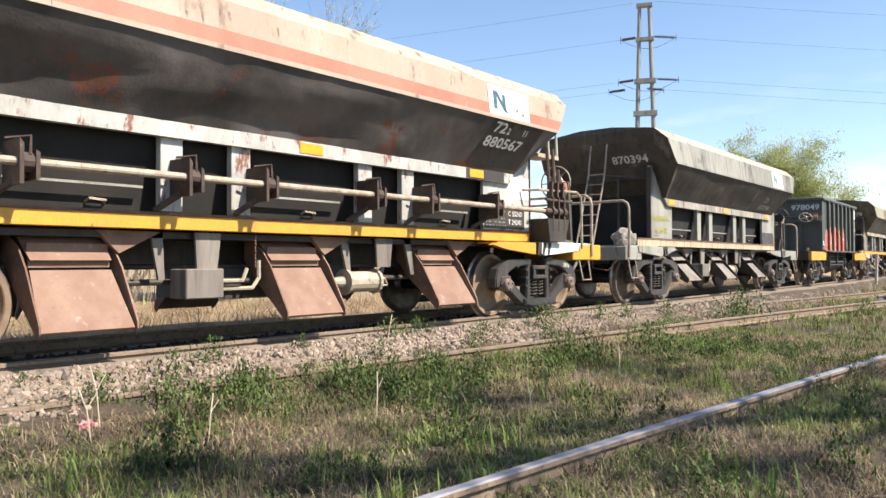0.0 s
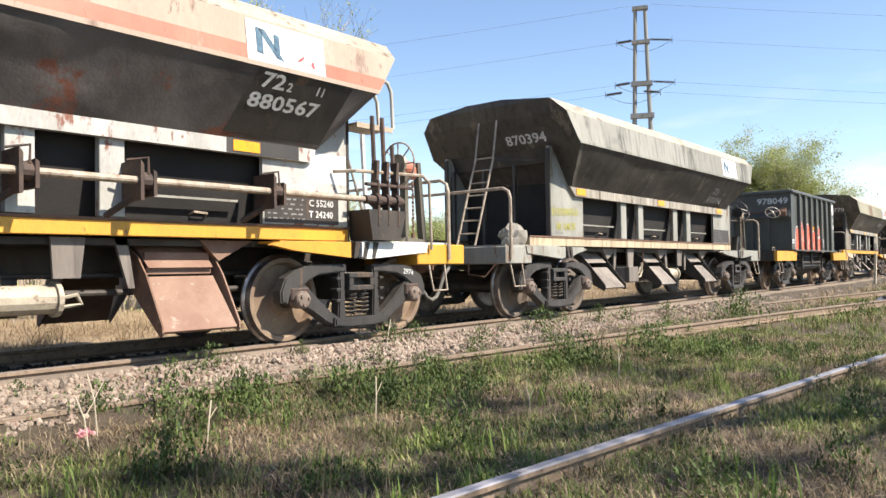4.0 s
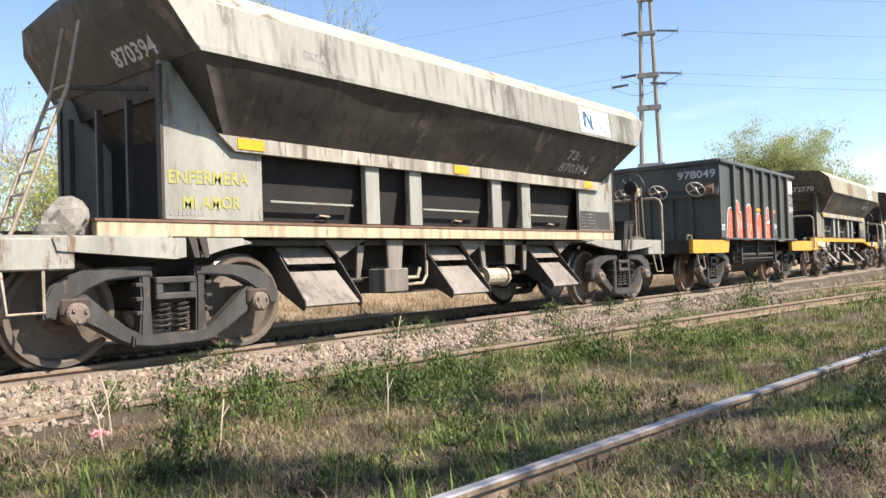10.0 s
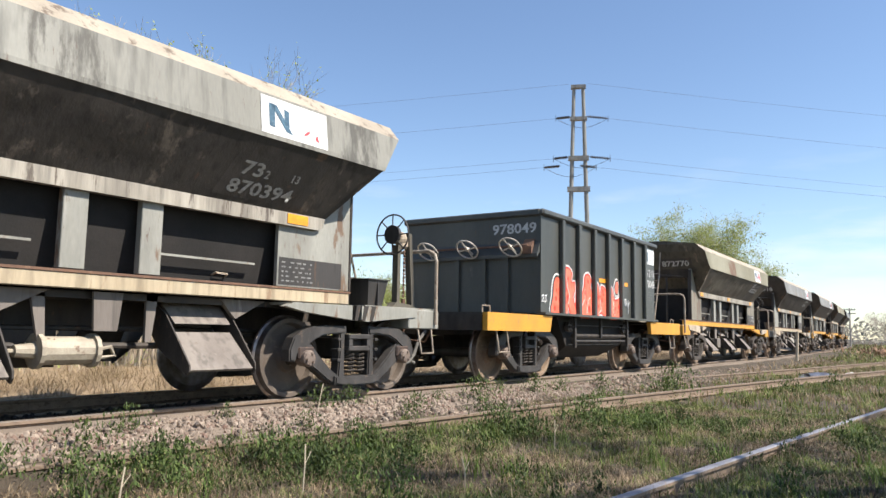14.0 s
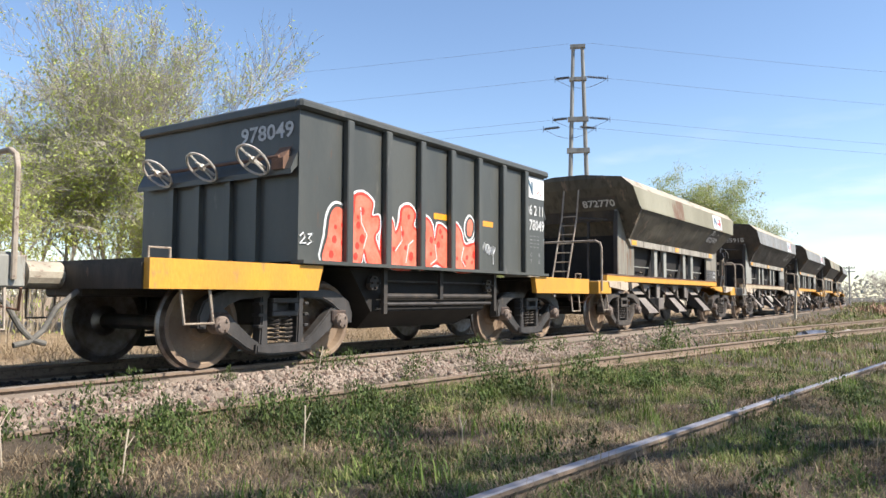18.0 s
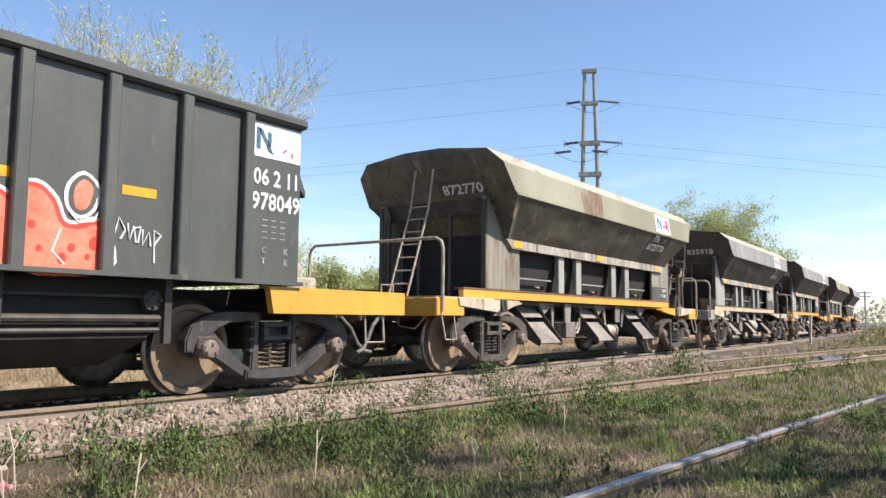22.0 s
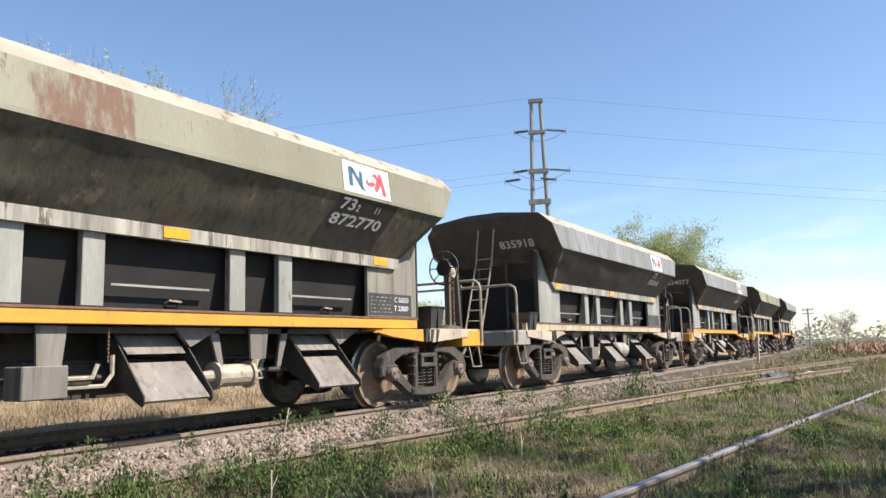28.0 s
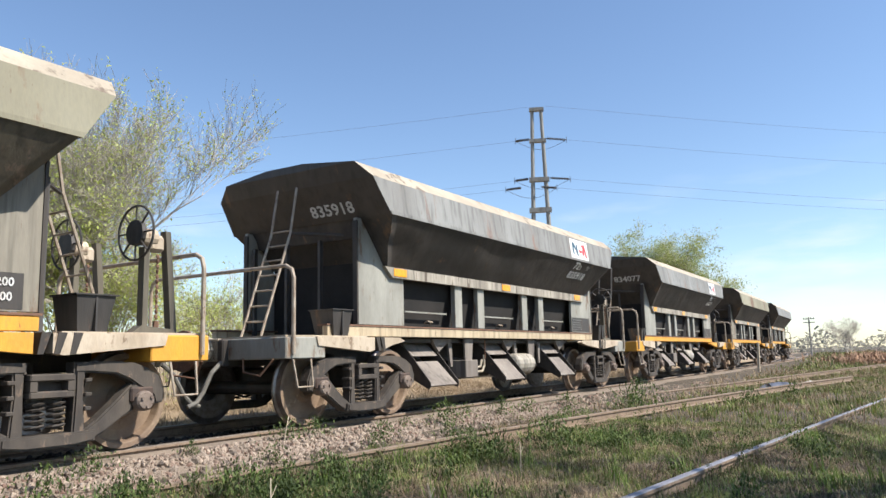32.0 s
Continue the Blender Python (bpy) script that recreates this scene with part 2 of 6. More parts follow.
def loft(bm, rings, closed_top=False, closed_bottom=False, mi=0):
    """Joins rings of equal length with faces."""
    vs = [[bm.verts.new(p) for p in ring] for ring in rings]
    fs = []
    for a, b in zip(vs, vs[1:]):
        for i in range(len(a)):
            j = (i + 1) % len(a)
            fs.append(bm.faces.new((a[i], a[j], b[j], b[i])))
    if closed_bottom:
        fs.append(bm.faces.new(vs[0][::-1]))
    if closed_top:
        fs.append(bm.faces.new(vs[-1]))
    for f in fs:
        f.material_index = mi
    bmesh.ops.recalc_face_normals(bm, faces=fs)
    return bm


def thing(name, label, category, group="", at=(0, 0, 0)):
    ob = new(name)
    ob.location = at
    return tagged(ob, label, category, group)


def lathe(bm, prof, caps=True, seg=24, mi=0):
    """Turns a profile of (radius, along) round the y axis."""
    rings = [[(r * math.cos(2 * math.pi * i / seg), a, r * math.sin(2 * math.pi * i / seg)) for i in range(seg)] for r, a in prof]
    return loft(bm, rings, caps, caps, mi)


# ---------------------------------------------------------------- ground and track
def bend(x):
    """The running track's sideways offset: straight, then a wide left curve."""
    return 0.0006 * max(x - 8.0, 0.0) ** 2


def ground_z(x, y):
    y -= bend(min(x, 45)) * min(max((y - 5) / 1.0, 0), 1)
    pts = ((-60, -0.50), (1.2, -0.42), (3.4, -0.42), (4.6, -0.37), (5.2, -0.29), (5.6, -0.19), (5.95, -0.095), (6.27, -0.055), (6.40, -0.06), (6.52, -0.17), (8.3, -0.17), (9.2, -0.32), (11, -0.30), (14, -0.05), (60, 0.0))
    bank = 0.085 * math.exp(-((y - 2.41 + 0.104 * x) / 0.4) ** 2) if -6 < x < 45 else 0.0
    for (a, za), (b, zb) in zip(pts, pts[1:]):
        if y <= b:
            return bank + za + (zb - za) * (max(y, a) - a) / (b - a)
    return pts[-1][1]


def build_ground():
    ys = [-900, -200, -60, -20, -8, -3] + [-1 + 0.25 * i for i in range(25)] + [5.2 + 0.1 * i for i in range(11)] + [6.27, 6.40, 6.52] + [6.75 + 0.25 * i for i in range(33)] + [16, 20, 30, 60, 200, 900]
    xs = [-900, -200, -60, -25] + [-12 + 0.5 * i for i in range(105)] + [45, 50, 60, 75, 100, 150, 300, 900, 2500]
    bm = bmesh.new()
    grid = [[bm.verts.new((x, y, ground_z(x, y) + 0.05 * noise.noise((x * 0.8, y * 0.8, 0)) * (1 if y < 5.6 or y > 9 else 0.15))) for y in ys] for x in xs]
    for i in range(len(xs) - 1):
        for j in range(len(ys) - 1):
            f = bm.faces.new((grid[i][j], grid[i + 1][j], grid[i + 1][j + 1], grid[i][j + 1]))
            f.smooth = True
            y = (ys[j] + ys[j + 1]) / 2
            yy = y - bend((xs[i] + xs[i + 1]) / 2)
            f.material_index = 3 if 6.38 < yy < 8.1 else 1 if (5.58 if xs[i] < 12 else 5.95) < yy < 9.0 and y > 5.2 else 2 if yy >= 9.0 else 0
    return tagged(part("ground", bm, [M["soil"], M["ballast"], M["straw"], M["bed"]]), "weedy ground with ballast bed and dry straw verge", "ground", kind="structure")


build_ground()


def rail(name, pts, z, label, head="rail_top"):
    """A flat-bottom rail laid along a line of (x, y) points; z is the top of its head."""
    prof = [(-0.065, -0.15), (0.065, -0.15), (0.065, -0.137), (0.012, -0.118), (0.010, -0.045), (0.034, -0.032), (0.034, -0.008), (0.026, 0.0), (-0.026, 0.0), (-0.034, -0.008), (-0.034, -0.032), (-0.010, -0.045), (-0.012, -0.118), (-0.065, -0.137)]
    bm = bmesh.new()
    rings = []
    for i, (x, y) in enumerate(pts):
        p, q = pts[max(i - 1, 0)], pts[min(i + 1, len(pts) - 1)]
        d = Vector((q[0] - p[0], q[1] - p[1], 0)).normalized()
        s = Vector((-d.y, d.x, 0))
        rings.append([Vector((x, y, z + b)) + s * a for a, b in prof])
    loft(bm, rings, True, True)
    for f in bm.faces:
        if f.normal.z > 0.6 and f.calc_center_median().z > z - 0.012:
            f.material_index = 1
    return tagged(part(name, bm, [M["rail_side"], M[head]]), label, "rail", "rails", "structure")


def smooth_line(pts, step=1.0):
    """Points along a curve through pts, for an even bend."""
    xs = [p[0] for p in pts]
    out, x = [], xs[0]
    c = np.polyfit(xs, [p[1] for p in pts], 3)
    while x < xs[-1]:
        out.append((x, float(np.polyval(c, x))))
        x += step
    return out


LINE_X = [-60, -30, 0, 8] + [8 + 4 * i for i in range(1, 60)]
for side, n in ((-1, 1), (1, 2)):
    rail("rail_%d" % n, [(x, CENTRE + side * (GAUGE / 2 + 0.034) + bend(x)) for x in LINE_X], 0, "worn brown steel running rail on ballast", "rail_run")
rail("rail_3", smooth_line([(-8, 5.80), (2, 5.42), (5, 5.28), (10.5, 4.74), (15, 4.25), (18.5, 3.65), (30, 1.8)]), -0.20, "rusty disused rail half sunk in weeds", "rail_rust")
rail("rail_4", smooth_line([(-30, 5.4), (-4, 2.70), (2.5, 2.13), (4.6, 1.93), (8.9, 1.48), (13, 1.12), (17.5, 0.60), (40, -2.4)]), -0.25, "dull disused steel rail in the grass")
rail("rail_5", smooth_line([(15, 5.95), (22, 5.10), (28.5, 4.25), (40, 2.80), (60, 0.2)], 2.0), -0.20, "rusty siding rail half sunk in weeds", "rail_rust")


# ---------------------------------------------------------------- wagons
def limb(bm, pts, y0, y1):
    """A cast arm along (x, z, half height) points, with softened edges."""
    up, low = [], []
    for i, (x, z, h) in enumerate(pts):
        p, q = pts[max(i - 1, 0)], pts[min(i + 1, len(pts) - 1)]
        d = Vector((q[0] - p[0], q[1] - p[1])).normalized()
        up.append((x - d.y * h, z + d.x * h))
        low.append((x + d.y * h, z - d.x * h))
    tmp = bmesh.new()
    prism(tmp, up + low[::-1], y0, y1)
    bmesh.ops.bevel(tmp, geom=[e for e in tmp.edges if abs(e.verts[0].co.y - e.verts[1].co.y) < 0.001], offset=0.016, segments=2, affect="EDGES", clamp_overlap=True)
    me = bpy.data.meshes.new("tmp")
    tmp.to_mesh(me)
    tmp.free()
    bm.from_mesh(me)
    bpy.data.meshes.remove(me)
    return bm


def bogie(parent, x, cast="bogie", plate="wheel"):
    """A three-piece freight bogie centred at x, with side frames, springs and axle caps; returns its two wheelsets."""
    bm = bmesh.new()
    box(bm, -0.16, 0.16, -1.1, 1.1, 0.42, 0.70, 0.03)
    box(bm, -0.3, 0.3, -0.4, 0.4, 0.62, 0.86, 0.04)
    bol = part("bogie", bm, M["steel_dark"], parent)
    bol.location = (x, 0, 0)
    for s in (-1, 1):
        bm = bmesh.new()
        y0, y1 = s * 1.02, s * 1.17
        for m in (-1, 1):
            limb(bm, [(m * a, b, h) for a, b, h in ((1.055, 0.42, 0.045), (1.045, 0.52, 0.065), (0.985, 0.605, 0.095), (0.88, 0.665, 0.095), (0.76, 0.722, 0.080), (0.60, 0.758, 0.056), (0.36, 0.768, 0.046), (0.20, 0.768, 0.045))], y0, y1)
            limb(bm, [(m * a, b, h) for a, b, h in ((0.95, 0.565, 0.10), (0.81, 0.505, 0.105), (0.64, 0.380, 0.080), (0.46, 0.250, 0.066), (0.32, 0.180, 0.058), (0.20, 0.165, 0.055))], y0, y1 - s * 0.015)
            limb(bm, [(m * 0.265, 0.81, 0.050), (m * 0.26, 0.55, 0.042), (m * 0.265, 0.20, 0.060)], y0, y1 - s * 0.01)
            for z in (0.40, 0.52, 0.64):
                box(bm, m * 0.30, m * 0.36, y0 + s * 0.04, y1 + s * 0.012, z, z + 0.035, 0.006)
        limb(bm, [(-0.40, 0.19, 0.045), (-0.2, 0.175, 0.055), (0.2, 0.175, 0.055), (0.40, 0.19, 0.045)], y0 - s * 0.04, y1 + s * 0.03)
        part("side_frame", bm, M[cast], bol)
        for m in (-1, 1):
            bm = bmesh.new()
            box(bm, m * 0.8635 - 0.12, m * 0.8635 + 0.12, s * 1.04, s * 1.185, 0.44, 0.575, 0.015)
            part("bearing_adapter", bm, M["shaft_iron"], bol, "brown bearing adapter")
        for k in (-0.09, 0.09):
            bm = bmesh.new()
            pipe(bm, [(k + 0.068 * math.cos(a * 0.7854), s * 1.10 + 0.068 * math.sin(a * 0.7854), 0.26 + 0.0058 * a) for a in range(45)], 0.013, 4)
            part("spring", bm, M["steel_dark"], bol)
        bm = bmesh.new()
        box(bm, -0.19, 0.19, s * 1.04, s * 1.20, 0.52, 0.58, 0.01)
        box(bm, -0.19, 0.19, s * 1.04, s * 1.20, 0.66, 0.72, 0.01)
        box(bm, -0.19, -0.13, s * 1.04, s * 1.20, 0.58, 0.66)
        box(bm, 0.13, 0.19, s * 1.04, s * 1.20, 0.58, 0.66)
        part("bolster_end", bm, M[cast], bol)
    sets = []
    for dx in (-0.8635, 0.8635):
        bm = bmesh.new()
        lathe(bm, [(0.07, -1.18), (0.075, -1.0), (0.085, -0.9), (0.08, 0), (0.085, 0.9), (0.075, 1.0), (0.07, 1.18)], seg=12)
        ax = part("wheelset", bm, M["steel_dark"], parent)
        ax.location = (x + dx, 0, WHEEL)
        for s in (-1, 1):
            bm = bmesh.new()
            g = s * GAUGE / 2
            lathe(bm, [(0.09, g + s * 0.09), (0.14, g + s * 0.085), (0.17, g + s * 0.035), (0.27, g + s * 0.005), (0.365, g - s * 0.005), (0.385, g + s * 0.070), (0.395, g + s * 0.080), (0.438, g + s * 0.08)], False, seg=40)
            lathe(bm, [(0.438, g + s * 0.08), (WHEEL, g + s * 0.01), (0.477, g - s * 0.005), (0.477, g - s * 0.03), (0.40, g - s * 0.05), (0.365, g - s * 0.04), (0.17, g - s * 0.02), (0.09, g - s * 0.06)], False, seg=40, mi=1)
            bmesh.ops.remove_doubles(bm, verts=bm.verts, dist=0.0005)
            part("wheel", bm, [M[plate], M["tread"]], ax)
            bm = bmesh.new()
            lathe(bm, [(0.092, s * 1.10), (0.092, s * 1.225), (0.075, s * 1.245), (0.04, s * 1.25)], seg=16)
            for i in range(3):
                a = 2 * math.pi * i / 3 + 0.5
                rod(bm, (0.055 * math.cos(a), s * 1.235, 0.055 * math.sin(a)), (0.055 * math.cos(a), s * 1.265, 0.055 * math.sin(a)), 0.016, 6)
            part("axle_cap", bm, M["cap"], ax, "dusty bolted axle cap")
        sets.append(ax)
    return sets


M["rust"] = surf("brown_rust", (0.20, 0.11, 0.07), (0.14, 0.08, 0.055), (0.26, 0.16, 0.10), 0.85, 0.1, 7.0, 0.9, spread=0.4)
M["cap"] = surf("dusty_pinkish_iron", (0.23, 0.18, 0.145), (0.14, 0.105, 0.085), (0.09, 0.06, 0.045), 0.75, 0.1, 9.0, 0.9, spread=0.4)
M["wheel"] = surf("rusty_wheel_plate", (0.27, 0.195, 0.130), (0.17, 0.115, 0.080), (0.33, 0.25, 0.17), 0.75, 0.1, 2.2, 0.9, spread=0.38)
M["wheel_dark"] = surf("grimy_wheel_plate", (0.15, 0.12, 0.095), (0.10, 0.078, 0.062), (0.20, 0.15, 0.11), 0.7, 0.15, 2.2, 0.9, spread=0.38)
M["tread"] = surf("polished_wheel_tread", (0.30, 0.28, 0.27), (0.20, 0.16, 0.14), None, 0.4, 0.8, 8.0, 0.7, bump=0.05)
WHEELSETS, TRAIN = [], []


def lettering(text, size, parent, origin, right, up, material, label="", width=None):
    """Raised painted letters: built-in font, turned into a mesh, lying in the plane of right and up."""
    cu = bpy.data.curves.new("lettering", "FONT")
    cu.body, cu.size, cu.resolution_u, cu.offset = text, size, 2, size * 0.022
    tmp = bpy.data.objects.new("lettering_source", cu)
    scene.collection.objects.link(tmp)
    bpy.context.view_layer.update()
    me = bpy.data.meshes.new_from_object(tmp.evaluated_get(bpy.context.evaluated_depsgraph_get()))
    bpy.data.objects.remove(tmp)
    bpy.data.curves.remove(cu)
    r, u = Vector(right).normalized(), Vector(up).normalized()
    n = r.cross(u)
    if width:
        w0 = max(v.co.x for v in me.vertices)
        me.transform(Matrix.Diagonal((width / w0, 1, 1, 1)))
    m = Matrix((r, u, n)).transposed().to_4x4()
    m.translation = Vector(origin) + n * 0.003
    me.transform(m)
    me.materials.clear()
    me.materials.append(material)
    ob = new("lettering", me)
    ob.parent = parent
    return tagged(ob, label or "stencilled lettering")


def decal(name, pts, parent, y, material, label=""):
    """A flat painted shape of (x, z) points on the near side at y."""
    bm = bmesh.new()
    prism(bm, pts, y, y + 0.002)
    return part(name, bm, material, parent, label)


def rounded(pts, n=5):
    """A closed smooth outline through pts."""
    out, k = [], len(pts)
    for i in range(k):
        p0, p1, p2, p3 = (Vector(pts[(i + j - 1) % k]) for j in range(4))
        for s in range(n):
            t = s / n
            out.append(tuple(0.5 * ((2 * p1) + (p2 - p0) * t + (2 * p0 - 5 * p1 + 4 * p2 - p3) * t * t + (3 * p1 - p0 - 3 * p2 + p3) * t ** 3)))
    return out


M["stencil"] = surf("white_stencil_paint", (0.62, 0.62, 0.60), (0.46, 0.46, 0.44), (0.12, 0.11, 0.10), 0.7, 0, 14.0, 0.8, spread=0.25)
M["stencil_dim"] = surf("faded_stencil_paint", (0.30, 0.30, 0.28), (0.20, 0.20, 0.19), (0.06, 0.055, 0.05), 0.7, 0, 14.0, 0.8, spread=0.4)
M["white"] = surf("white_panel_paint", (0.80, 0.80, 0.79), (0.70, 0.70, 0.68), (0.55, 0.50, 0.45), 0.5, 0, 4.0, 0.7, spread=0.25)
M["blue"] = surf("dark_blue_paint", (0.03, 0.08, 0.13), (0.06, 0.14, 0.20), (0.35, 0.38, 0.40), 0.5, 0, 20.0, 0.8, spread=0.3)
M["red"] = surf("red_emblem_paint", (0.70, 0.06, 0.07), (0.60, 0.10, 0.10), None, 0.5, 0, 20.0, 0.8)
M["orange"] = surf("orange_reflector", (0.85, 0.36, 0.01), (0.75, 0.30, 0.02), None, 0.35, 0, 9.0, 0.5)
M["tube"] = surf("worn_beige_tube_paint", (0.40, 0.34, 0.265), (0.27, 0.21, 0.155), (0.17, 0.10, 0.065), 0.55, 0, 9.0, 0.8, spread=0.4)
M["chute_rust"] = surf("worn_reddish_chute", (0.20, 0.11, 0.075), (0.25, 0.155, 0.11), (0.30, 0.23, 0.18), 0.7, 0.1, 3.5, 0.9, spread=0.35)
M["chute_grey"] = surf("dusty_grey_chute", (0.24, 0.21, 0.18), (0.165, 0.14, 0.12), (0.31, 0.275, 0.235), 0.7, 0.1, 2.2, 0.9, 0.6, spread=0.4)
M["rim_red"] = surf("sun_bleached_red_paint", (0.40, 0.125, 0.080), (0.44, 0.175, 0.115), (0.42, 0.27, 0.20), 0.65, 0, 1.5, 0.9, 0.2, spread=0.18)
M["rim_cream"] = surf("dusty_cream_paint", (0.42, 0.34, 0.27), (0.35, 0.27, 0.205), (0.25, 0.17, 0.13), 0.75, 0, 1.2, 0.9, 0.3, spread=0.35)
M["rim_dark"] = surf("grey_green_weathered_paint", (0.30, 0.285, 0.21), (0.21, 0.195, 0.135), (0.16, 0.09, 0.055), 0.75, 0, 0.45, 0.9, 0.4, spread=0.42, dent=0.2)
M["rim_grey"] = surf("blue_grey_weathered_paint", (0.26, 0.265, 0.255), (0.19, 0.188, 0.178), (0.22, 0.15, 0.12), 0.7, 0, 1.0, 0.9, 0.8, spread=0.4)
M["body_olive"] = surf("dusty_olive_brown_paint", (0.125, 0.110, 0.080), (0.075, 0.066, 0.050), (0.20, 0.15, 0.11), 0.7, 0, 1.2, 0.9, 0.5, spread=0.4, dent=0.3)
M["body_black"] = surf("patchy_black_paint", (0.055, 0.048, 0.045), (0.15, 0.132, 0.125), (0.16, 0.06, 0.038), 0.55, 0, 0.9, 0.8, 0.0, spread=0.42, dent=0.45)
M["body_brown"] = surf("streaky_brown_black_paint", (0.070, 0.059, 0.048), (0.038, 0.033, 0.029), (0.14, 0.115, 0.09), 0.65, 0, 1.4, 0.9, 0.9, spread=0.42, dent=0.3)
M["rim_dust"] = surf("dusty_coaming_paint", (0.42, 0.37, 0.29), (0.33, 0.285, 0.22), (0.15, 0.115, 0.085), 0.85, 0, 1.5, 0.9, 0.3, spread=0.45)
M["deck_dirty"] = surf("dirty_cream_deck_paint", (0.50, 0.42, 0.32), (0.36, 0.29, 0.21), (0.20, 0.14, 0.09), 0.75, 0, 3.0, 0.9, 0.2, spread=0.42)
M["cylinder"] = surf("grey_green_equipment_paint", (0.42, 0.37, 0.28), (0.31, 0.265, 0.20), (0.18, 0.12, 0.08), 0.65, 0.0, 6.0, 0.8, spread=0.38)
M["hose"] = surf("grey_rubber_hose", (0.16, 0.15, 0.13), (0.10, 0.095, 0.085), None, 0.8, 0, 12.0, 0.8)
M["gondola"] = surf("black_green_gloss_paint", (0.056, 0.059, 0.053), (0.083, 0.084, 0.073), (0.12, 0.115, 0.10), 0.45, 0, 1.3, 0.8, 0.3, spread=0.25, bump=0.05, dent=0.06)
M["graffiti"] = surf("red_spray_paint", (0.82, 0.13, 0.07), (0.85, 0.22, 0.14), None, 0.5, 0, 5.0, 0.8, bump=0.02)
M["graffiti_dark"] = surf("deep_red_spray_paint", (0.75, 0.04, 0.02), (0.70, 0.05, 0.03), None, 0.5, 0, 5.0, 0.8, bump=0.02)
M["spray_yellow"] = surf("yellow_spray_paint", (0.40, 0.37, 0.06), (0.30, 0.29, 0.10), (0.30, 0.29, 0.24), 0.6, 0, 20.0, 0.8, bump=0.02)
M["silver_wheel"] = surf("dull_aluminium_paint", (0.66, 0.62, 0.54), (0.52, 0.46, 0.40), (0.22, 0.15, 0.10), 0.5, 0.3, 15.0, 0.8, spread=0.3)


def emblem(w, x, z0, z1, y, faded=False, ratio=2.4):
    """White panel with a dark blue and a red plain shape."""
    h, L = z1 - z0, (z1 - z0) * ratio
    p = decal("emblem_panel", [(x, z0), (x + L, z0), (x + L, z1), (x, z1)], w, y, M["white"], "white panel with blue and red shapes")
    u = L / 10
    for bar in ([(1.1, 0.22), (1.9, 0.20), (1.9, 0.80), (1.1, 0.84)], [(1.3, 0.84), (2.2, 0.82), (4.5, 0.12), (3.5, 0.18)], [(3.3, 0.36), (4.0, 0.30), (4.0, 0.74), (3.3, 0.78)]):
        decal("emblem_shape", [(x + a * u, z0 + h * b) for a, b in bar], p, y - 0.004, M["blue"], "dark blue worn bar")
    if not faded:
        for k, curl in enumerate(([(4.6, 0.46), (5.2, 0.34), (6.2, 0.36), (6.7, 0.48), (5.9, 0.50), (5.3, 0.46), (5.1, 0.56)], [(5.9, 0.66), (6.5, 0.72), (7.0, 0.58), (6.5, 0.30), (7.1, 0.22), (7.8, 0.46), (7.4, 0.72), (6.7, 0.82)], [(7.6, 0.70), (8.0, 0.44), (8.3, 0.16), (8.9, 0.14), (8.7, 0.40), (8.2, 0.78), (7.6, 0.84)])):
            decal("emblem_shape", rounded([(x + a * u, z0 + h * b) for a, b in curl]), p, y - 0.004 - 0.002 * k, M["red"], "red curled shape")
    else:
        decal("emblem_shape", rounded([(x + 6.2 * u, z0 + h * 0.22), (x + 6.9 * u, z0 + h * 0.28), (x + 7.2 * u, z0 + h * 0.40), (x + 6.6 * u, z0 + h * 0.33)]), p, y - 0.004, M["red"], "worn red scrap of paint")
        decal("emblem_shape", rounded([(x + 8.0 * u, z0 + h * 0.20), (x + 8.5 * u, z0 + h * 0.14), (x + 8.3 * u, z0 + h * 0.32)]), p, y - 0.004, M["red"], "worn red scrap of paint")
    return p


def data_table(w, x, z, y, width=0.85, height=0.34):
    """Black panel with small white rows of unreadable writing."""
    p = decal("data_panel", [(x, z), (x + width, z), (x + width, z + height), (x, z + height)], w, y, M["black"], "black data panel with small white writing")
    rnd = random.Random(7)
    for r in range(5):
        cx = x + 0.04
        while cx < x + width * 0.5:
            l = rnd.uniform(0.02, 0.07)
            decal("writing_bar", [(cx, z + height * (0.12 + 0.17 * r)), (cx + l, z + height * (0.12 + 0.17 * r)), (cx + l, z + height * (0.12 + 0.17 * r) + 0.016), (cx, z + height * (0.12 + 0.17 * r) + 0.016)], p, y - 0.004, M["stencil_dim"])
            cx += l + rnd.uniform(0.02, 0.09)
    return p


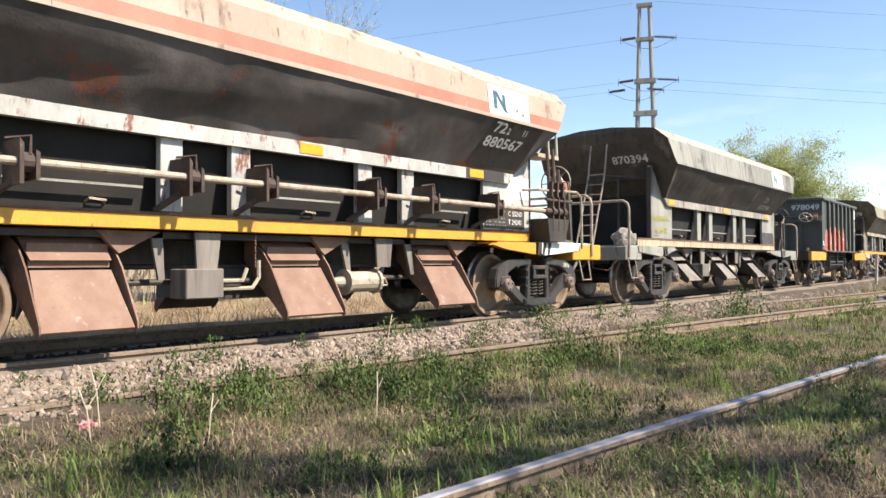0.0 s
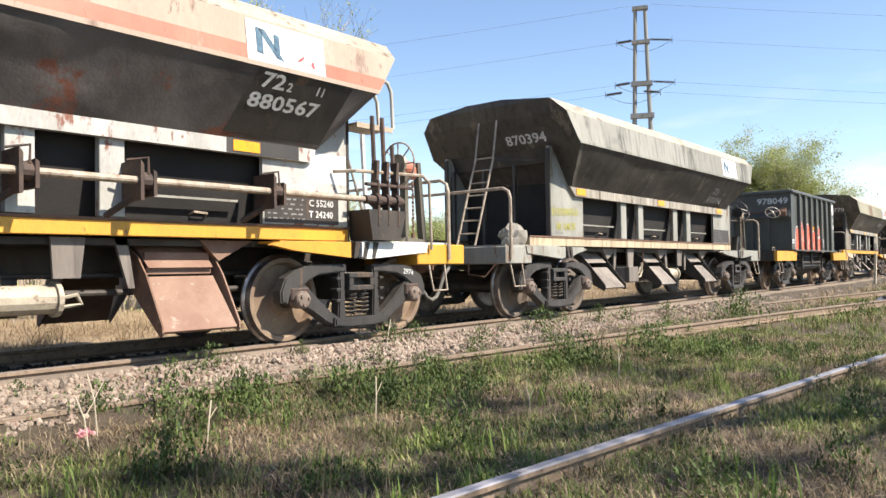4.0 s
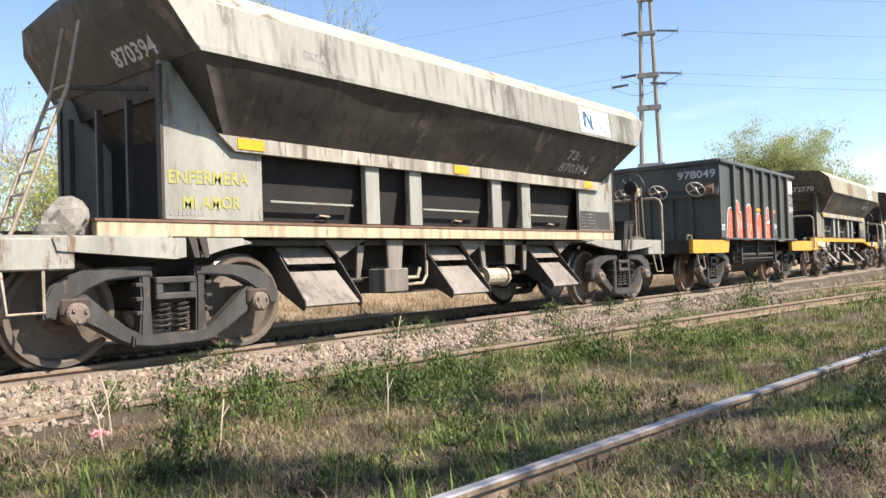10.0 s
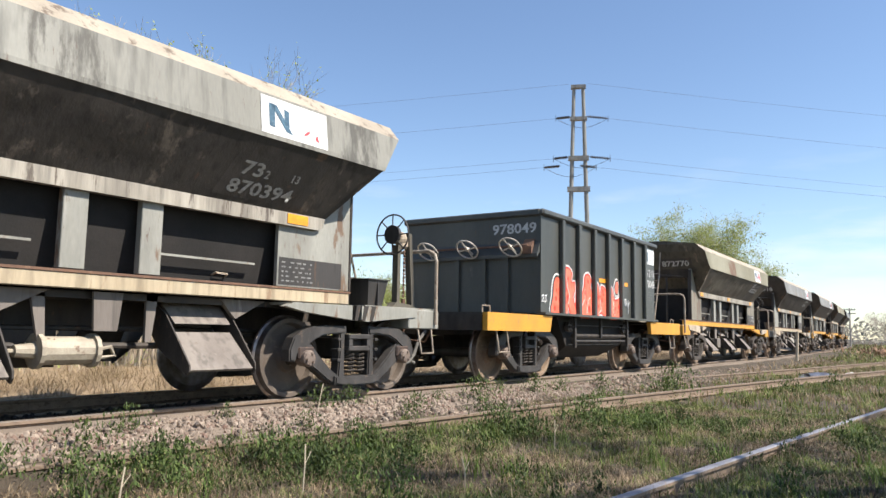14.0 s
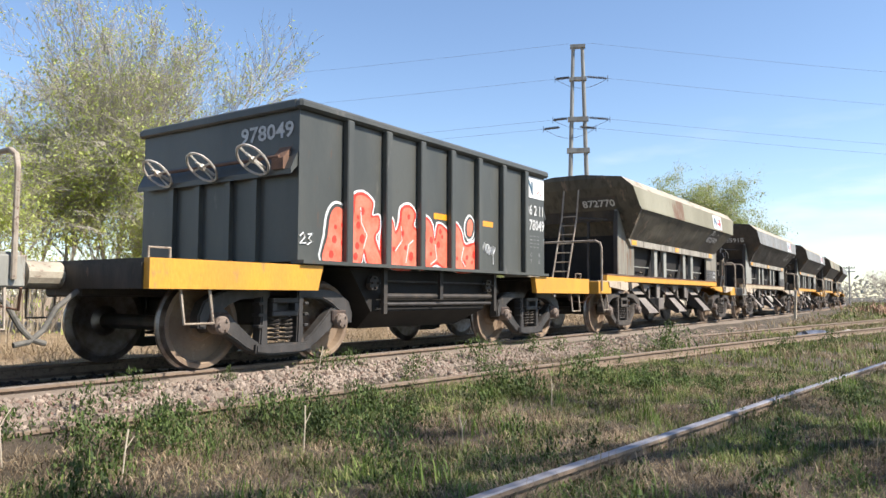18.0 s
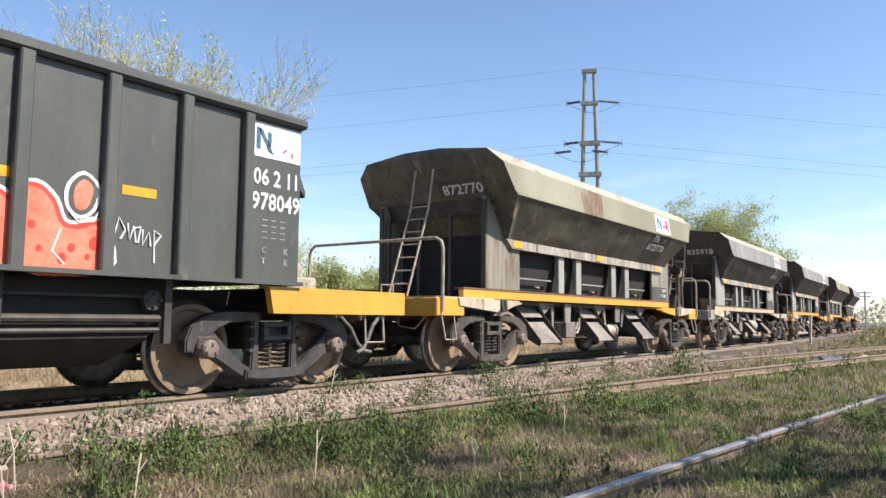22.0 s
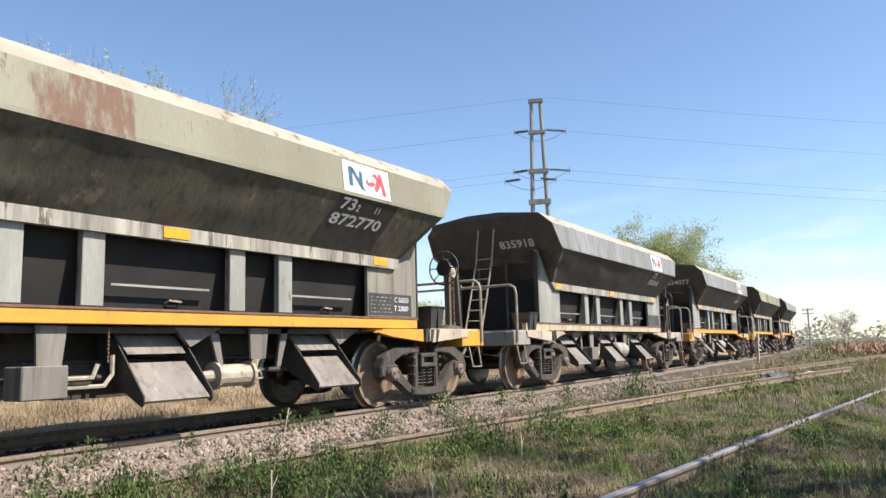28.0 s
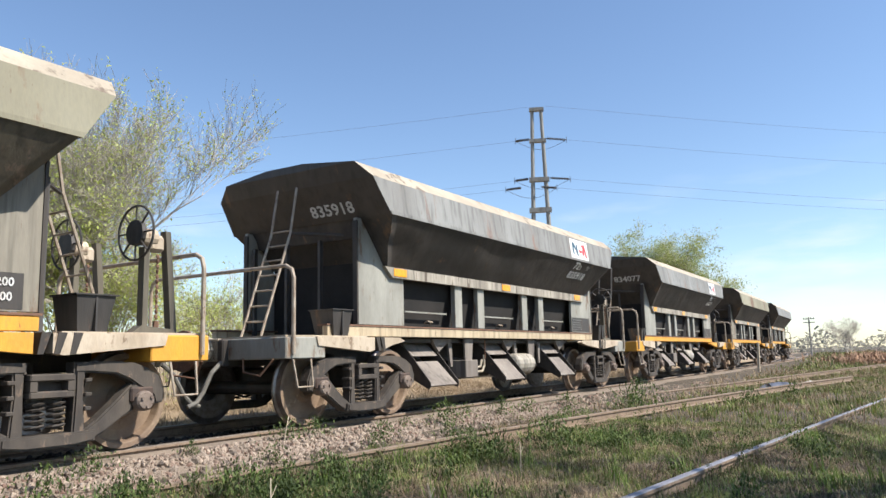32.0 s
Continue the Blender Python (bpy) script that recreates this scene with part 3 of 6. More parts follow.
def end_gear(w, e, sill, deck, rear_brake, second_brake=False, shaft=False, body="black"):
    """What stands on one end (e = -1 or 1) of a hopper wagon."""
    bm = bmesh.new()
    box(bm, e * 5.15, e * (6.06 if shaft and e > 0 else 5.82), -1.25, 1.25, 0.80, 1.05, 0.012)
    part("headstock", bm, M[sill], w)
    bm = bmesh.new()
    box(bm, e * 4.3, e * 5.80, -1.22, 1.22, 1.052, 1.072)
    part("end_deck", bm, M[deck], w)
    for s in (-1, 1):
        bm = bmesh.new()
        prism(bm, [(e * 5.32, 1.05), (e * 5.29, 0.95), (e * 4.30, 0.87), (e * 4.20, 0.89), (e * 4.20, 1.05)], s * 1.16, s * 1.268)
        box(bm, e * 4.2, e * 5.30, s * 0.9, s * 1.262, 1.032, 1.056)
        part("wing_plate", bm, M[deck], w, "pale worn wing plate")
        bm = bmesh.new()
        tip = 2.98 if e > 0 else 3.5
        prism(bm, [(e * 4.04, 0.885), (e * (tip + 0.30), 0.955), (e * tip, 1.01), (e * (tip + 0.12), 1.05), (e * 4.04, 1.05)], s * 1.17, s * 1.262)
        box(bm, e * (tip + 0.1), e * 4.04, s * 0.9, s * 1.258, 1.032, 1.056)
        part("wing_plate", bm, M[sill if e > 0 and sill == "yellow" else deck], w, "worn wing plate beside the bolster")
        for x in ((4.12, 4.26, 4.40) if e > 0 else (4.12, 4.02)):
            bm = bmesh.new()
            prism(bm, [(e * x, 0.88), (e * (x - 0.05), 0.88), (e * (x - 0.02), 1.06), (e * (x + 0.06), 1.06)], s * 1.05, s * 1.275)
            part("gusset", bm, M["steel_dark"], w)
        bm = bmesh.new()
        pipe(bm, [(e * 5.68, s * 1.22, 0.82), (e * 5.66, s * 1.28, 0.48), (e * 5.40, s * 1.28, 0.48), (e * 5.38, s * 1.22, 0.82)], 0.014, 6)
        part("step", bm, M["tube"], w)
    bm = bmesh.new()
    pipe(bm, [(e * 5.72, -1.27, 0.86), (e * 5.72, -1.27, 1.72), (e * 5.72, -1.24, 1.82), (e * 5.72, -1.15, 1.87), (e * 5.72, 1.15, 1.87), (e * 5.72, 1.24, 1.82), (e * 5.72, 1.27, 1.72), (e * 5.72, 1.27, 0.86)], 0.024, 8)
    part("handrail", bm, M["tube"], w)
    # draw gear and air hose
    bm = bmesh.new()
    rod(bm, (e * 5.82, 0, 0.93), (e * 6.20, 0, 0.93), 0.15, 16)
    for x in (5.98, 6.06, 6.14):
        rod(bm, (e * x, 0, 0.93), (e * (x + 0.03), 0, 0.93), 0.185, 16)
    box(bm, e * 5.84, e * 5.90, -0.24, 0.24, 0.78, 1.06, 0.01)
    for a in range(6):
        an = a * math.pi / 3
        rod(bm, (e * 5.86, 0.15 * math.cos(an), 0.93 + 0.12 * math.sin(an)), (e * 6.0, 0.15 * math.cos(an), 0.93 + 0.12 * math.sin(an)), 0.018, 6)
    part("draw_gear", bm, M["cylinder"], w, "grey coupler housing")
    bm = bmesh.new()
    if e < 0:
        rod(bm, (e * 6.18, 0, 0.92), (e * 6.22, 0, 0.92), 0.24, 20)
        box(bm, e * 6.16, e * 6.20, -0.22, 0.22, 0.70, 1.10, 0.03)
    rod(bm, (e * 6.15, 0, 0.93), (e * 6.42, 0, 0.93), 0.065, 10)
    part("coupler_plate", bm, M["rust"], w, "rusty coupler plate and bar")
    bm = bmesh.new()
    pipe(bm, [(e * 5.95, -0.35, 0.78), (e * 6.1, -0.36, 0.66), (e * 6.22, -0.37, 0.45), (e * 6.32, -0.38, 0.34), (e * 6.44, -0.38, 0.30)], 0.026, 8)
    part("air_hose", bm, M["hose"], w)
    bm = bmesh.new()
    pipe(bm, [(e * 5.86, -0.62, 0.82), (e * 5.86, -0.62, 0.66), (e * 5.92, -0.95, 0.62), (e * 5.86, -1.1, 0.80)], 0.012, 6)
    part("uncoupling_lever", bm, M["rust"], w)
    # ladder
    lad = bmesh.new()
    for y in (-0.32, 0.03):
        pipe(lad, [(e * 5.30, y, 1.07), (e * 4.78, y, 2.46), (e * 4.66, y, 3.10)], 0.018, 6)
    for i in range(7):
        t = i / 6
        rod(lad, (e * (5.22 - 0.46 * t), -0.32, 1.28 + 1.22 * t), (e * (5.22 - 0.46 * t), 0.03, 1.28 + 1.22 * t), 0.012, 6)
    part("ladder", lad, M["tube"], w, "white painted end ladder")
    bm = bmesh.new()
    rod(bm, (e * 4.75, -0.32, 2.46), (e * 4.28, -0.82, 2.44), 0.022, 6)
    part("ladder_stay", bm, M["steel_dark"], w)
    # frame of the open end bay
    for y in (-0.98, -0.36, 0.26, 0.90):
        bm = bmesh.new()
        box(bm, e * 4.20, e * 4.26, y - 0.022, y + 0.022, 1.07, 2.42)
        part("end_post", bm, M["bogie"], w)
    bm = bmesh.new()
    prism(bm, [(e * 4.05, 2.42), (e * 4.09, 2.42), (e * 4.19, 2.70), (e * 4.13, 2.72)], -1.04, 0.97)
    part("end_header", bm, M["steel_dark"], w)
    # added black sheet that fills the open end bay with painted shade
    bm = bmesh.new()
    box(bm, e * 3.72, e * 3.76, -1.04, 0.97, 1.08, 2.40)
    part("end_sheet", bm, M["shade_black"], w, "added black sheet for the shade in the end bay")
    if e > 0 or deck == "deck_dirty" and not second_brake:
        bm = bmesh.new()
        loft(bm, [[(e * 4.52, -1.08, 1.075), (e * 4.80, -1.08, 1.075), (e * 4.80, -0.78, 1.075), (e * 4.52, -0.78, 1.075)], [(e * 4.48, -1.12, 1.40), (e * 4.86, -1.12, 1.40), (e * 4.86, -0.74, 1.40), (e * 4.48, -0.74, 1.40)]], False, True)
        box(bm, e * 4.46, e * 4.88, -1.14, -0.72, 1.40, 1.412)
        box(bm, e * 4.66, e * 4.68, -1.125, -1.09, 1.08, 1.40)
        part("step_box", bm, M["black"], w, "black tapered sheet-metal step box")
    if rear_brake and e > 0:
        for y in ([-0.92, 0.25] if second_brake else [-0.92]):
            brake_stand(w, e * 5.28, y, "tube" if shaft else "bogie")


def brake_stand(w, x, y, wheel="bogie"):
    """Hand brake: a flanged column with a chain and a spoked wheel on a gear case."""
    bm = bmesh.new()
    box(bm, x - 0.03, x + 0.03, y - 0.045, y + 0.045, 1.07, 1.92)
    prism(bm, [(x + 0.30, 1.07), (x + 0.37, 1.07), (x + 0.27, 2.10), (x + 0.21, 2.10)], y - 0.045, y + 0.045)
    prism(bm, [(x - 0.16, 1.07), (x + 0.42, 1.07), (x + 0.30, 1.12), (x - 0.05, 1.15)], y - 0.06, y + 0.06)
    st = part("brake_column", bm, M["body_olive"], w, "grimy hand brake column")
    bm = bmesh.new()
    rod(bm, (x - 0.05, y, 2.02), (x + 0.10, y, 2.02), 0.09, 14)
    box(bm, x + 0.02, x + 0.20, y - 0.06, y + 0.06, 1.88, 2.05, 0.03)
    part("gear_case", bm, M["rim_red"] if wheel == "tube" else M["deck_dirty"], st, "dusty gear case")
    bm = bmesh.new()
    for i in range(13):
        bmesh.ops.create_icosphere(bm, subdivisions=1, radius=0.022, matrix=Matrix.Translation((x + 0.14, y - 0.02, 1.84 - 0.05 * i)) @ Matrix.Diagonal((0.6 if i % 2 else 1, 1 if i % 2 else 0.6, 1.3, 1)))
    rod(bm, (x + 0.14, y - 0.02, 1.20), (x + 0.14, y - 0.02, 1.07), 0.03, 6)
    part("brake_chain", bm, M["rust"], st)
    bm = bmesh.new()
    hand_wheel(bm, Matrix.Translation((x - 0.10, y, 2.05)) @ Matrix.Rotation(radians(90), 4, "Y"), 0.27, 8, 0.13, 0.012)
    part("hand_wheel", bm, M[wheel], st, "spoked iron hand brake wheel")


def hand_wheel(bm, m, radius, spokes, hub, tube=0.013):
    seg = 24
    pts = [m @ Vector((radius * math.cos(2 * math.pi * i / seg), radius * math.sin(2 * math.pi * i / seg), 0)) for i in range(seg)]
    for i in range(seg):
        rod(bm, pts[i], pts[(i + 1) % seg], tube, 5)
    c = m @ Vector((0, 0, 0))
    for i in range(spokes):
        a = 2 * math.pi * i / spokes
        rod(bm, c, m @ Vector((radius * math.cos(a), radius * math.sin(a), 0)), tube * 0.8, 5)
    rod(bm, m @ Vector((0, 0, -0.02)), m @ Vector((0, 0, 0.03)), hub, 12)


def chute(w, x, s, kind):
    """Discharge chute: fixed apron, dark throat, sloped lower plate and cheeks."""
    low = 0.22 if kind == "chute_rust" else 0.35
    bm = bmesh.new()
    Y = lambda v: s * v
    loft(bm, [[(x - 0.36, Y(0.64), 1.06), (x + 0.34, Y(0.64), 1.06), (x + 0.34, Y(0.67), 1.06), (x - 0.36, Y(0.67), 1.06)], [(x - 0.33, Y(0.90), 0.80), (x + 0.33, Y(0.90), 0.80), (x + 0.33, Y(0.93), 0.80), (x - 0.33, Y(0.93), 0.80)]], True, True)
    if kind == "chute_rust":
        for k in range(3):
            box(bm, x - 0.33, x + 0.33, Y(0.84 + 0.03 * k), Y(0.86 + 0.03 * k), 0.62 + 0.12 * (2 - k), 0.70 + 0.12 * (2 - k))
    c = part("chute", bm, M[kind], w)
    bm = bmesh.new()
    loft(bm, [[(x - 0.34, Y(0.92), 0.70), (x + 0.32, Y(0.92), 0.70), (x + 0.32, Y(0.94), 0.72), (x - 0.34, Y(0.94), 0.72)], [(x - 0.38, Y(1.24), low), (x + 0.37, Y(1.24), low), (x + 0.37, Y(1.26), low + 0.02), (x - 0.38, Y(1.26), low + 0.02)]], True, True)
    part("lower_plate", bm, M[kind], c, "worn sloped discharge plate")
    for e in (-1, 1):
        bm = bmesh.new()
        xx = x + e * 0.39
        q = [(Y(0.55), 1.06), (Y(0.86), 0.90), (Y(1.00), 0.74), (Y(1.27), low + 0.07), (Y(1.275), low + 0.01), (Y(1.24), low - 0.03), (Y(0.80), 0.55), (Y(0.55), 0.80)]
        a = [bm.verts.new((xx - 0.008, y, z)) for y, z in q]
        b = [bm.verts.new((xx + 0.008, y, z)) for y, z in q]
        bm.faces.new(a), bm.faces.new(b[::-1])
        for i in range(len(q)):
            j = (i + 1) % len(q)
            bm.faces.new((a[j], a[i], b[i], b[j]))
        bmesh.ops.recalc_face_normals(bm, faces=bm.faces)
        part("cheek", bm, M["steel_dark"] if kind != "chute_rust" else M["chute_rust"] if e > 0 else M["rust"], c)
    bm = bmesh.new()
    prism(bm, [(x + 0.20, 1.06), (x + 0.80, 1.06), (x + 0.40, 0.86)], Y(0.86), Y(0.92))
    part("deflector", bm, M[kind], c)


LEAN = 0.12              # inward lean of the rim band


def side_y(z):
    """The near face of the sloped hopper side at height z."""
    return -1.10 - (z - 2.03) * 0.733


def dented_sides(bm, off, battered, seed):
    """Sloped hopper sides: the near one a grid of plate with knocks and bulges, ends and far side plain."""
    nx, nz = 64, 9
    depth = 0.085 if battered else 0.03

    def knock(x, z):
        if z < 2.06 or z > 2.62 or x < -4.0 or x > 1.5:
            return 0.0
        n = noise.noise((x * 0.9, z * 2.6, seed)) + 0.5 * noise.noise((x * 2.3, z * 5.0, seed + 7.0))
        return depth * n * min((z - 2.06) * 8, 1) * min((2.62 - z) * 8, 1) * min((1.5 - x) * 2, 1)

    rows = []
    for j in range(nz + 1):
        z = 2.03 + 0.64 * j / nz
        hx = 3.68 + 0.50 * j / nz
        rows.append([bm.verts.new((-hx + 2 * hx * i / nx, side_y(z) + knock(-hx + 2 * hx * i / nx, z), z)) for i in range(nx + 1)])
    for p, q in zip(rows, rows[1:]):
        for i in range(nx):
            f = bm.faces.new((p[i], p[i + 1], q[i + 1], q[i]))
            f.smooth = True
    far = [[bm.verts.new((e * hx, 2 * off - side_y(z), z)) for e in (-1, 1)] for z, hx in ((2.03, 3.68), (2.67, 4.18))]
    bm.faces.new((far[0][0], far[1][0], far[1][1], far[0][1]))
    for i, k in ((0, 0), (nx, 1)):
        bm.faces.new([rows[0][i], far[0][k], far[1][k]] + [rows[j][i] for j in range(nz, 0, -1)])


def onto_band(ob):
    """Leans a decal and its parts back onto the rim band."""
    for o in [ob] + list(ob.children):
        for v in o.data.vertices:
            v.co.y += (v.co.z - 2.66) * LEAN
    return ob


def hopper_wagon(xc, label, rim, body, sill, deck, chutes, number="", code="", end_number=True, shaft=False, full=True, second_brake=False, tank=False, has_emblem=True):
    w = thing("hopper_wagon", label, "freight wagon", "hopper wagons", (xc, CENTRE, 0))
    OFF = -0.09
    R = lambda hx, hy, z: [(-hx, OFF - hy, z), (hx, OFF - hy, z), (hx, OFF + hy, z), (-hx, OFF + hy, z)]
    bm = bmesh.new()
    dented_sides(bm, OFF, shaft, int(xc))
    part("hopper_side", bm, M[body], w)
    # upper rim: leaning band and sloped coaming, the ends in the body's colour
    bm = bmesh.new()
    loft(bm, [R(4.20, 1.475, 2.66), R(4.52, 1.475 - LEAN * 0.46, 3.12)])
    loft(bm, [R(4.52, 1.475 - LEAN * 0.46, 3.12), R(4.62, 1.19, 3.33)], mi=2)
    loft(bm, [R(4.62, 1.19, 3.33), R(4.54, 1.13, 3.28), R(4.10, 1.36, 2.70), R(3.0, 0.6, 2.1)], True, mi=1)
    bmesh.ops.remove_doubles(bm, verts=bm.verts, dist=0.001)
    bmesh.ops.recalc_face_normals(bm, faces=bm.faces)
    for f in bm.faces:
        if abs(f.normal.x) > 0.5:
            f.material_index = 1
    for e in (-1, 1):
        a = [bm.verts.new((e * 4.62, y, z)) for y, z in ((-1.28, 3.33), (1.10, 3.33), (0.30, 3.43), (-0.40, 3.43))]
        b = [bm.verts.new((e * 4.58, y, z)) for y, z in ((-1.28, 3.33), (1.10, 3.33), (0.30, 3.43), (-0.40, 3.43))]
        fs = [bm.faces.new(a), bm.faces.new(b[::-1])] + [bm.faces.new((a[i], a[(i + 1) % 4], b[(i + 1) % 4], b[i])) for i in range(4)]
        for f in fs:
            f.material_index = 1
    bmesh.ops.recalc_face_normals(bm, faces=bm.faces)
    part("hopper_rim", bm, [M[rim], M[body], M["rim_dust"]], w, "weathered pale upper rim")
    bm = bmesh.new()
    prism(bm, [(-4.19, 2.655), (4.19, 2.655), (4.22, 2.70), (-4.22, 2.70)], -1.572, -1.556)
    part("rim_lip", bm, M[rim], w)
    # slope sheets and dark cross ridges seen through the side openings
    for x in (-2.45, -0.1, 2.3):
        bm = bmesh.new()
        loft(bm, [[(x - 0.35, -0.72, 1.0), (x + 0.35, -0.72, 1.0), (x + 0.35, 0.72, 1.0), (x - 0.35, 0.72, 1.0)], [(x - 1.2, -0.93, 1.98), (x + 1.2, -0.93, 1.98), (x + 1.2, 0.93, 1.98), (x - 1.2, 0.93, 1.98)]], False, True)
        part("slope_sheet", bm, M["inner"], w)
    # end slope coloured near-black for the shade inside the bay
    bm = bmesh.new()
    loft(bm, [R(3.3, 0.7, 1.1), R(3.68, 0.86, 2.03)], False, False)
    part("end_slope", bm, M["shade_black"], w)
    for s in (-1, 1):
        bm = bmesh.new()
        prism(bm, [(-3.74, 2.05), (-3.56, 1.90), (3.58, 1.90), (3.66, 1.94), (3.68, 2.05)], s * 1.03, s * 1.11)
        part("side_strip", bm, M["white_worn"] if shaft else M["strip"], w, "pale streaked strip with orange reflectors")
        for x in (-3.38, -0.10, 2.80 if shaft else 3.25):
            bm = bmesh.new()
            box(bm, x - 0.155, x + 0.155, s * 1.112, s * 1.118, 1.925, 2.03)
            part("reflector", bm, M["orange"], w, "orange reflector")
        bm = bmesh.new()
        box(bm, -4.88, 4.20, s * 0.96, s * 1.05, 1.075, 1.205, 0.006)
        part("side_sill", bm, M[sill], w)
        bm = bmesh.new()
        box(bm, -4.90, 4.22, s * 0.90, s * 1.06, 1.205, 1.228)
        part("sill_flange", bm, M["rust"], w)
        for x in (-1.68, -0.94, 0.75, 1.48):
            bm = bmesh.new()
            box(bm, x - 0.11, x + 0.11, s * 0.97, s * 1.055, 1.235, 1.93, 0.006)
            part("side_post", bm, M["white_worn"] if shaft else M["grey"], w)
        for x0, x1, d in ((-4.29, -3.22, 1), (4.20, 3.03, -1)):
            bm = bmesh.new()
            prism(bm, [(x1, 1.235), (x0, 1.235), (x0, 2.66), (x0 + 0.10 * d, 2.66), (x0 + 0.62 * d, 2.03), (x1, 1.95)], s * 1.0, s * 1.05)
            part("side_plate", bm, M["white_worn"] if shaft else M["plate_dirty"] if rim == "rim_dark" else M["grey"], w)
            bm = bmesh.new()
            box(bm, x0 - 0.012 * d, x0 + 0.018 * d, s * 0.99, s * 1.062, 1.235, 2.62)
            part("plate_edge", bm, M["steel_dark"], w)
        if full:
            for x in (-2.5, -0.15, 2.2):
                bm = bmesh.new()
                box(bm, x - 0.55, x + 0.60, s * 0.93, s * 0.955, 1.44, 1.462)
                part("door_rod", bm, M["grey"], w)
                bm = bmesh.new()
                pipe(bm, [(x + 0.14, s * 0.80, 1.30), (x + 0.16, s * 0.88, 1.33), (x + 0.30, s * 0.88, 1.32), (x + 0.32, s * 0.80, 1.29)], 0.012, 5)
                part("grip", bm, M["tube"], w)
                chute(w, x, s, chutes)
            for x in (-1.25, 1.15):
                bm = bmesh.new()
                prism(bm, [(x - 0.14, 1.06), (x + 0.14, 1.06), (x + 0.10, 0.72), (x - 0.12, 0.72)], s * 0.94, s * 0.97)
                part("hanger_plate", bm, M["chute_grey"], w)
    bm = bmesh.new()
    box(bm, -5.9, 5.9, -0.32, 0.32, 0.72, 1.05, 0.02)
    box(bm, -4.2, 4.2, -0.9, 0.9, 1.0, 1.06)
    part("centre_sill", bm, M["steel_dark"], w)
    if full:
        bm = bmesh.new()
        box(bm, -1.55, -1.15, -1.08, -0.8, 0.44, 0.72, 0.01)
        part("equipment_box", bm, M["chute_grey"], w)
        bm = bmesh.new()
        pipe(bm, [(-1.15, -0.95, 0.60), (-0.85, -0.95, 0.60), (-0.80, -0.95, 0.72)], 0.022, 6)
        pipe(bm, [(-1.15, -0.9, 0.52), (-0.70, -0.9, 0.52), (-0.62, -0.9, 0.62), (-0.62, -0.9, 0.80)], 0.022, 6)
        part("brake_pipe", bm, M["cylinder"], w)
        bm = bmesh.new()
        cx = 0.85
        rod(bm, (cx - 0.24, -0.85, 0.55), (cx + 0.24, -0.85, 0.55), 0.12, 14)
        for d in (-0.24, 0.24):
            rod(bm, (cx + d - 0.02, -0.85, 0.55), (cx + d + 0.02, -0.85, 0.55), 0.15, 14)
        rod(bm, (cx - 0.24, -0.85, 0.55), (cx - 0.42, -0.85, 0.55), 0.07, 10, 0.05)
        rod(bm, (cx - 0.9, -0.85, 0.55), (cx - 0.4, -0.85, 0.55), 0.02, 6)
        pipe(bm, [(cx + 0.26, -0.85, 0.55), (cx + 0.42, -0.85, 0.58), (cx + 0.46, -0.85, 0.50), (cx + 0.26, -0.85, 0.48)], 0.02, 6)
        part("brake_cylinder", bm, M["cylinder"], w, "grey brake cylinder")
        if tank:
            bm = bmesh.new()
            rod(bm, (0.45, -0.9, 0.62), (1.05, -0.9, 0.62), 0.19, 16)
            bmesh.ops.create_uvsphere(bm, u_segments=16, v_segments=8, radius=0.19, matrix=Matrix.Translation((0.45, -0.9, 0.62)) @ Matrix.Diagonal((0.5, 1, 1, 1)))
            bmesh.ops.create_uvsphere(bm, u_segments=16, v_segments=8, radius=0.19, matrix=Matrix.Translation((1.05, -0.9, 0.62)) @ Matrix.Diagonal((0.5, 1, 1, 1)))
            part("air_tank", bm, M["strip"], w, "pale round-ended air tank")
        bm = bmesh.new()
        for y in (-0.55, 0.55):
            rod(bm, (-3.2, y, 0.74), (3.2, y, 0.74), 0.025, 6)
        box(bm, -0.9, 0.9, -0.6, 0.6, 0.40, 0.72)
        part("brake_rigging", bm, M["steel_dark"], w)
        rnd = random.Random(int(xc))
        bm = bmesh.new()
        rod(bm, (-3.2, -0.70, 0.60), (3.2, -0.68, 0.58), 0.030, 8)
        part("pull_rod", bm, M["steel_dark"], w)
        for x in (-1.75, 0.55, 1.62):
            bm = bmesh.new()
            slant = rnd.uniform(-0.10, 0.16)
            prism(bm, [(x - 0.05, 1.06), (x + 0.07, 1.06), (x + 0.03 + slant, 0.62), (x - 0.03 + slant, 0.62)], -0.90, -0.865)
            part("brake_lever", bm, M["chute_grey"], w)
        bm = bmesh.new()
        for i in range(9):
            bmesh.ops.create_icosphere(bm, subdivisions=1, radius=0.016, matrix=Matrix.Translation((-0.72, -0.98 + 0.004 * (i % 2), 1.03 - 0.036 * i)) @ Matrix.Diagonal((0.7, 1, 1.4, 1)))
        part("safety_chain", bm, M["rust"], w)
    for e in (-1, 1):
        end_gear(w, e, sill if sill != "cream" else "grey", deck, True, second_brake, shaft, body)
    slope = (0.35, 0, 0.41)
    if number and end_number:
        bm = bmesh.new()
        a = [(-4.250, -0.20, 2.725), (-4.250, -1.10, 2.725), (-4.402, -1.10, 2.944), (-4.402, -0.20, 2.944)]
        bm.faces.new([bm.verts.new(p) for p in a])
        part("number_panel", bm, M["black"], w)
        lettering(number, 0.24, w, (-4.264, -0.26, 2.74), (0, -1, 0), (-0.32, 0, 0.46), M["stencil"], "white stencilled wagon number", 0.76)
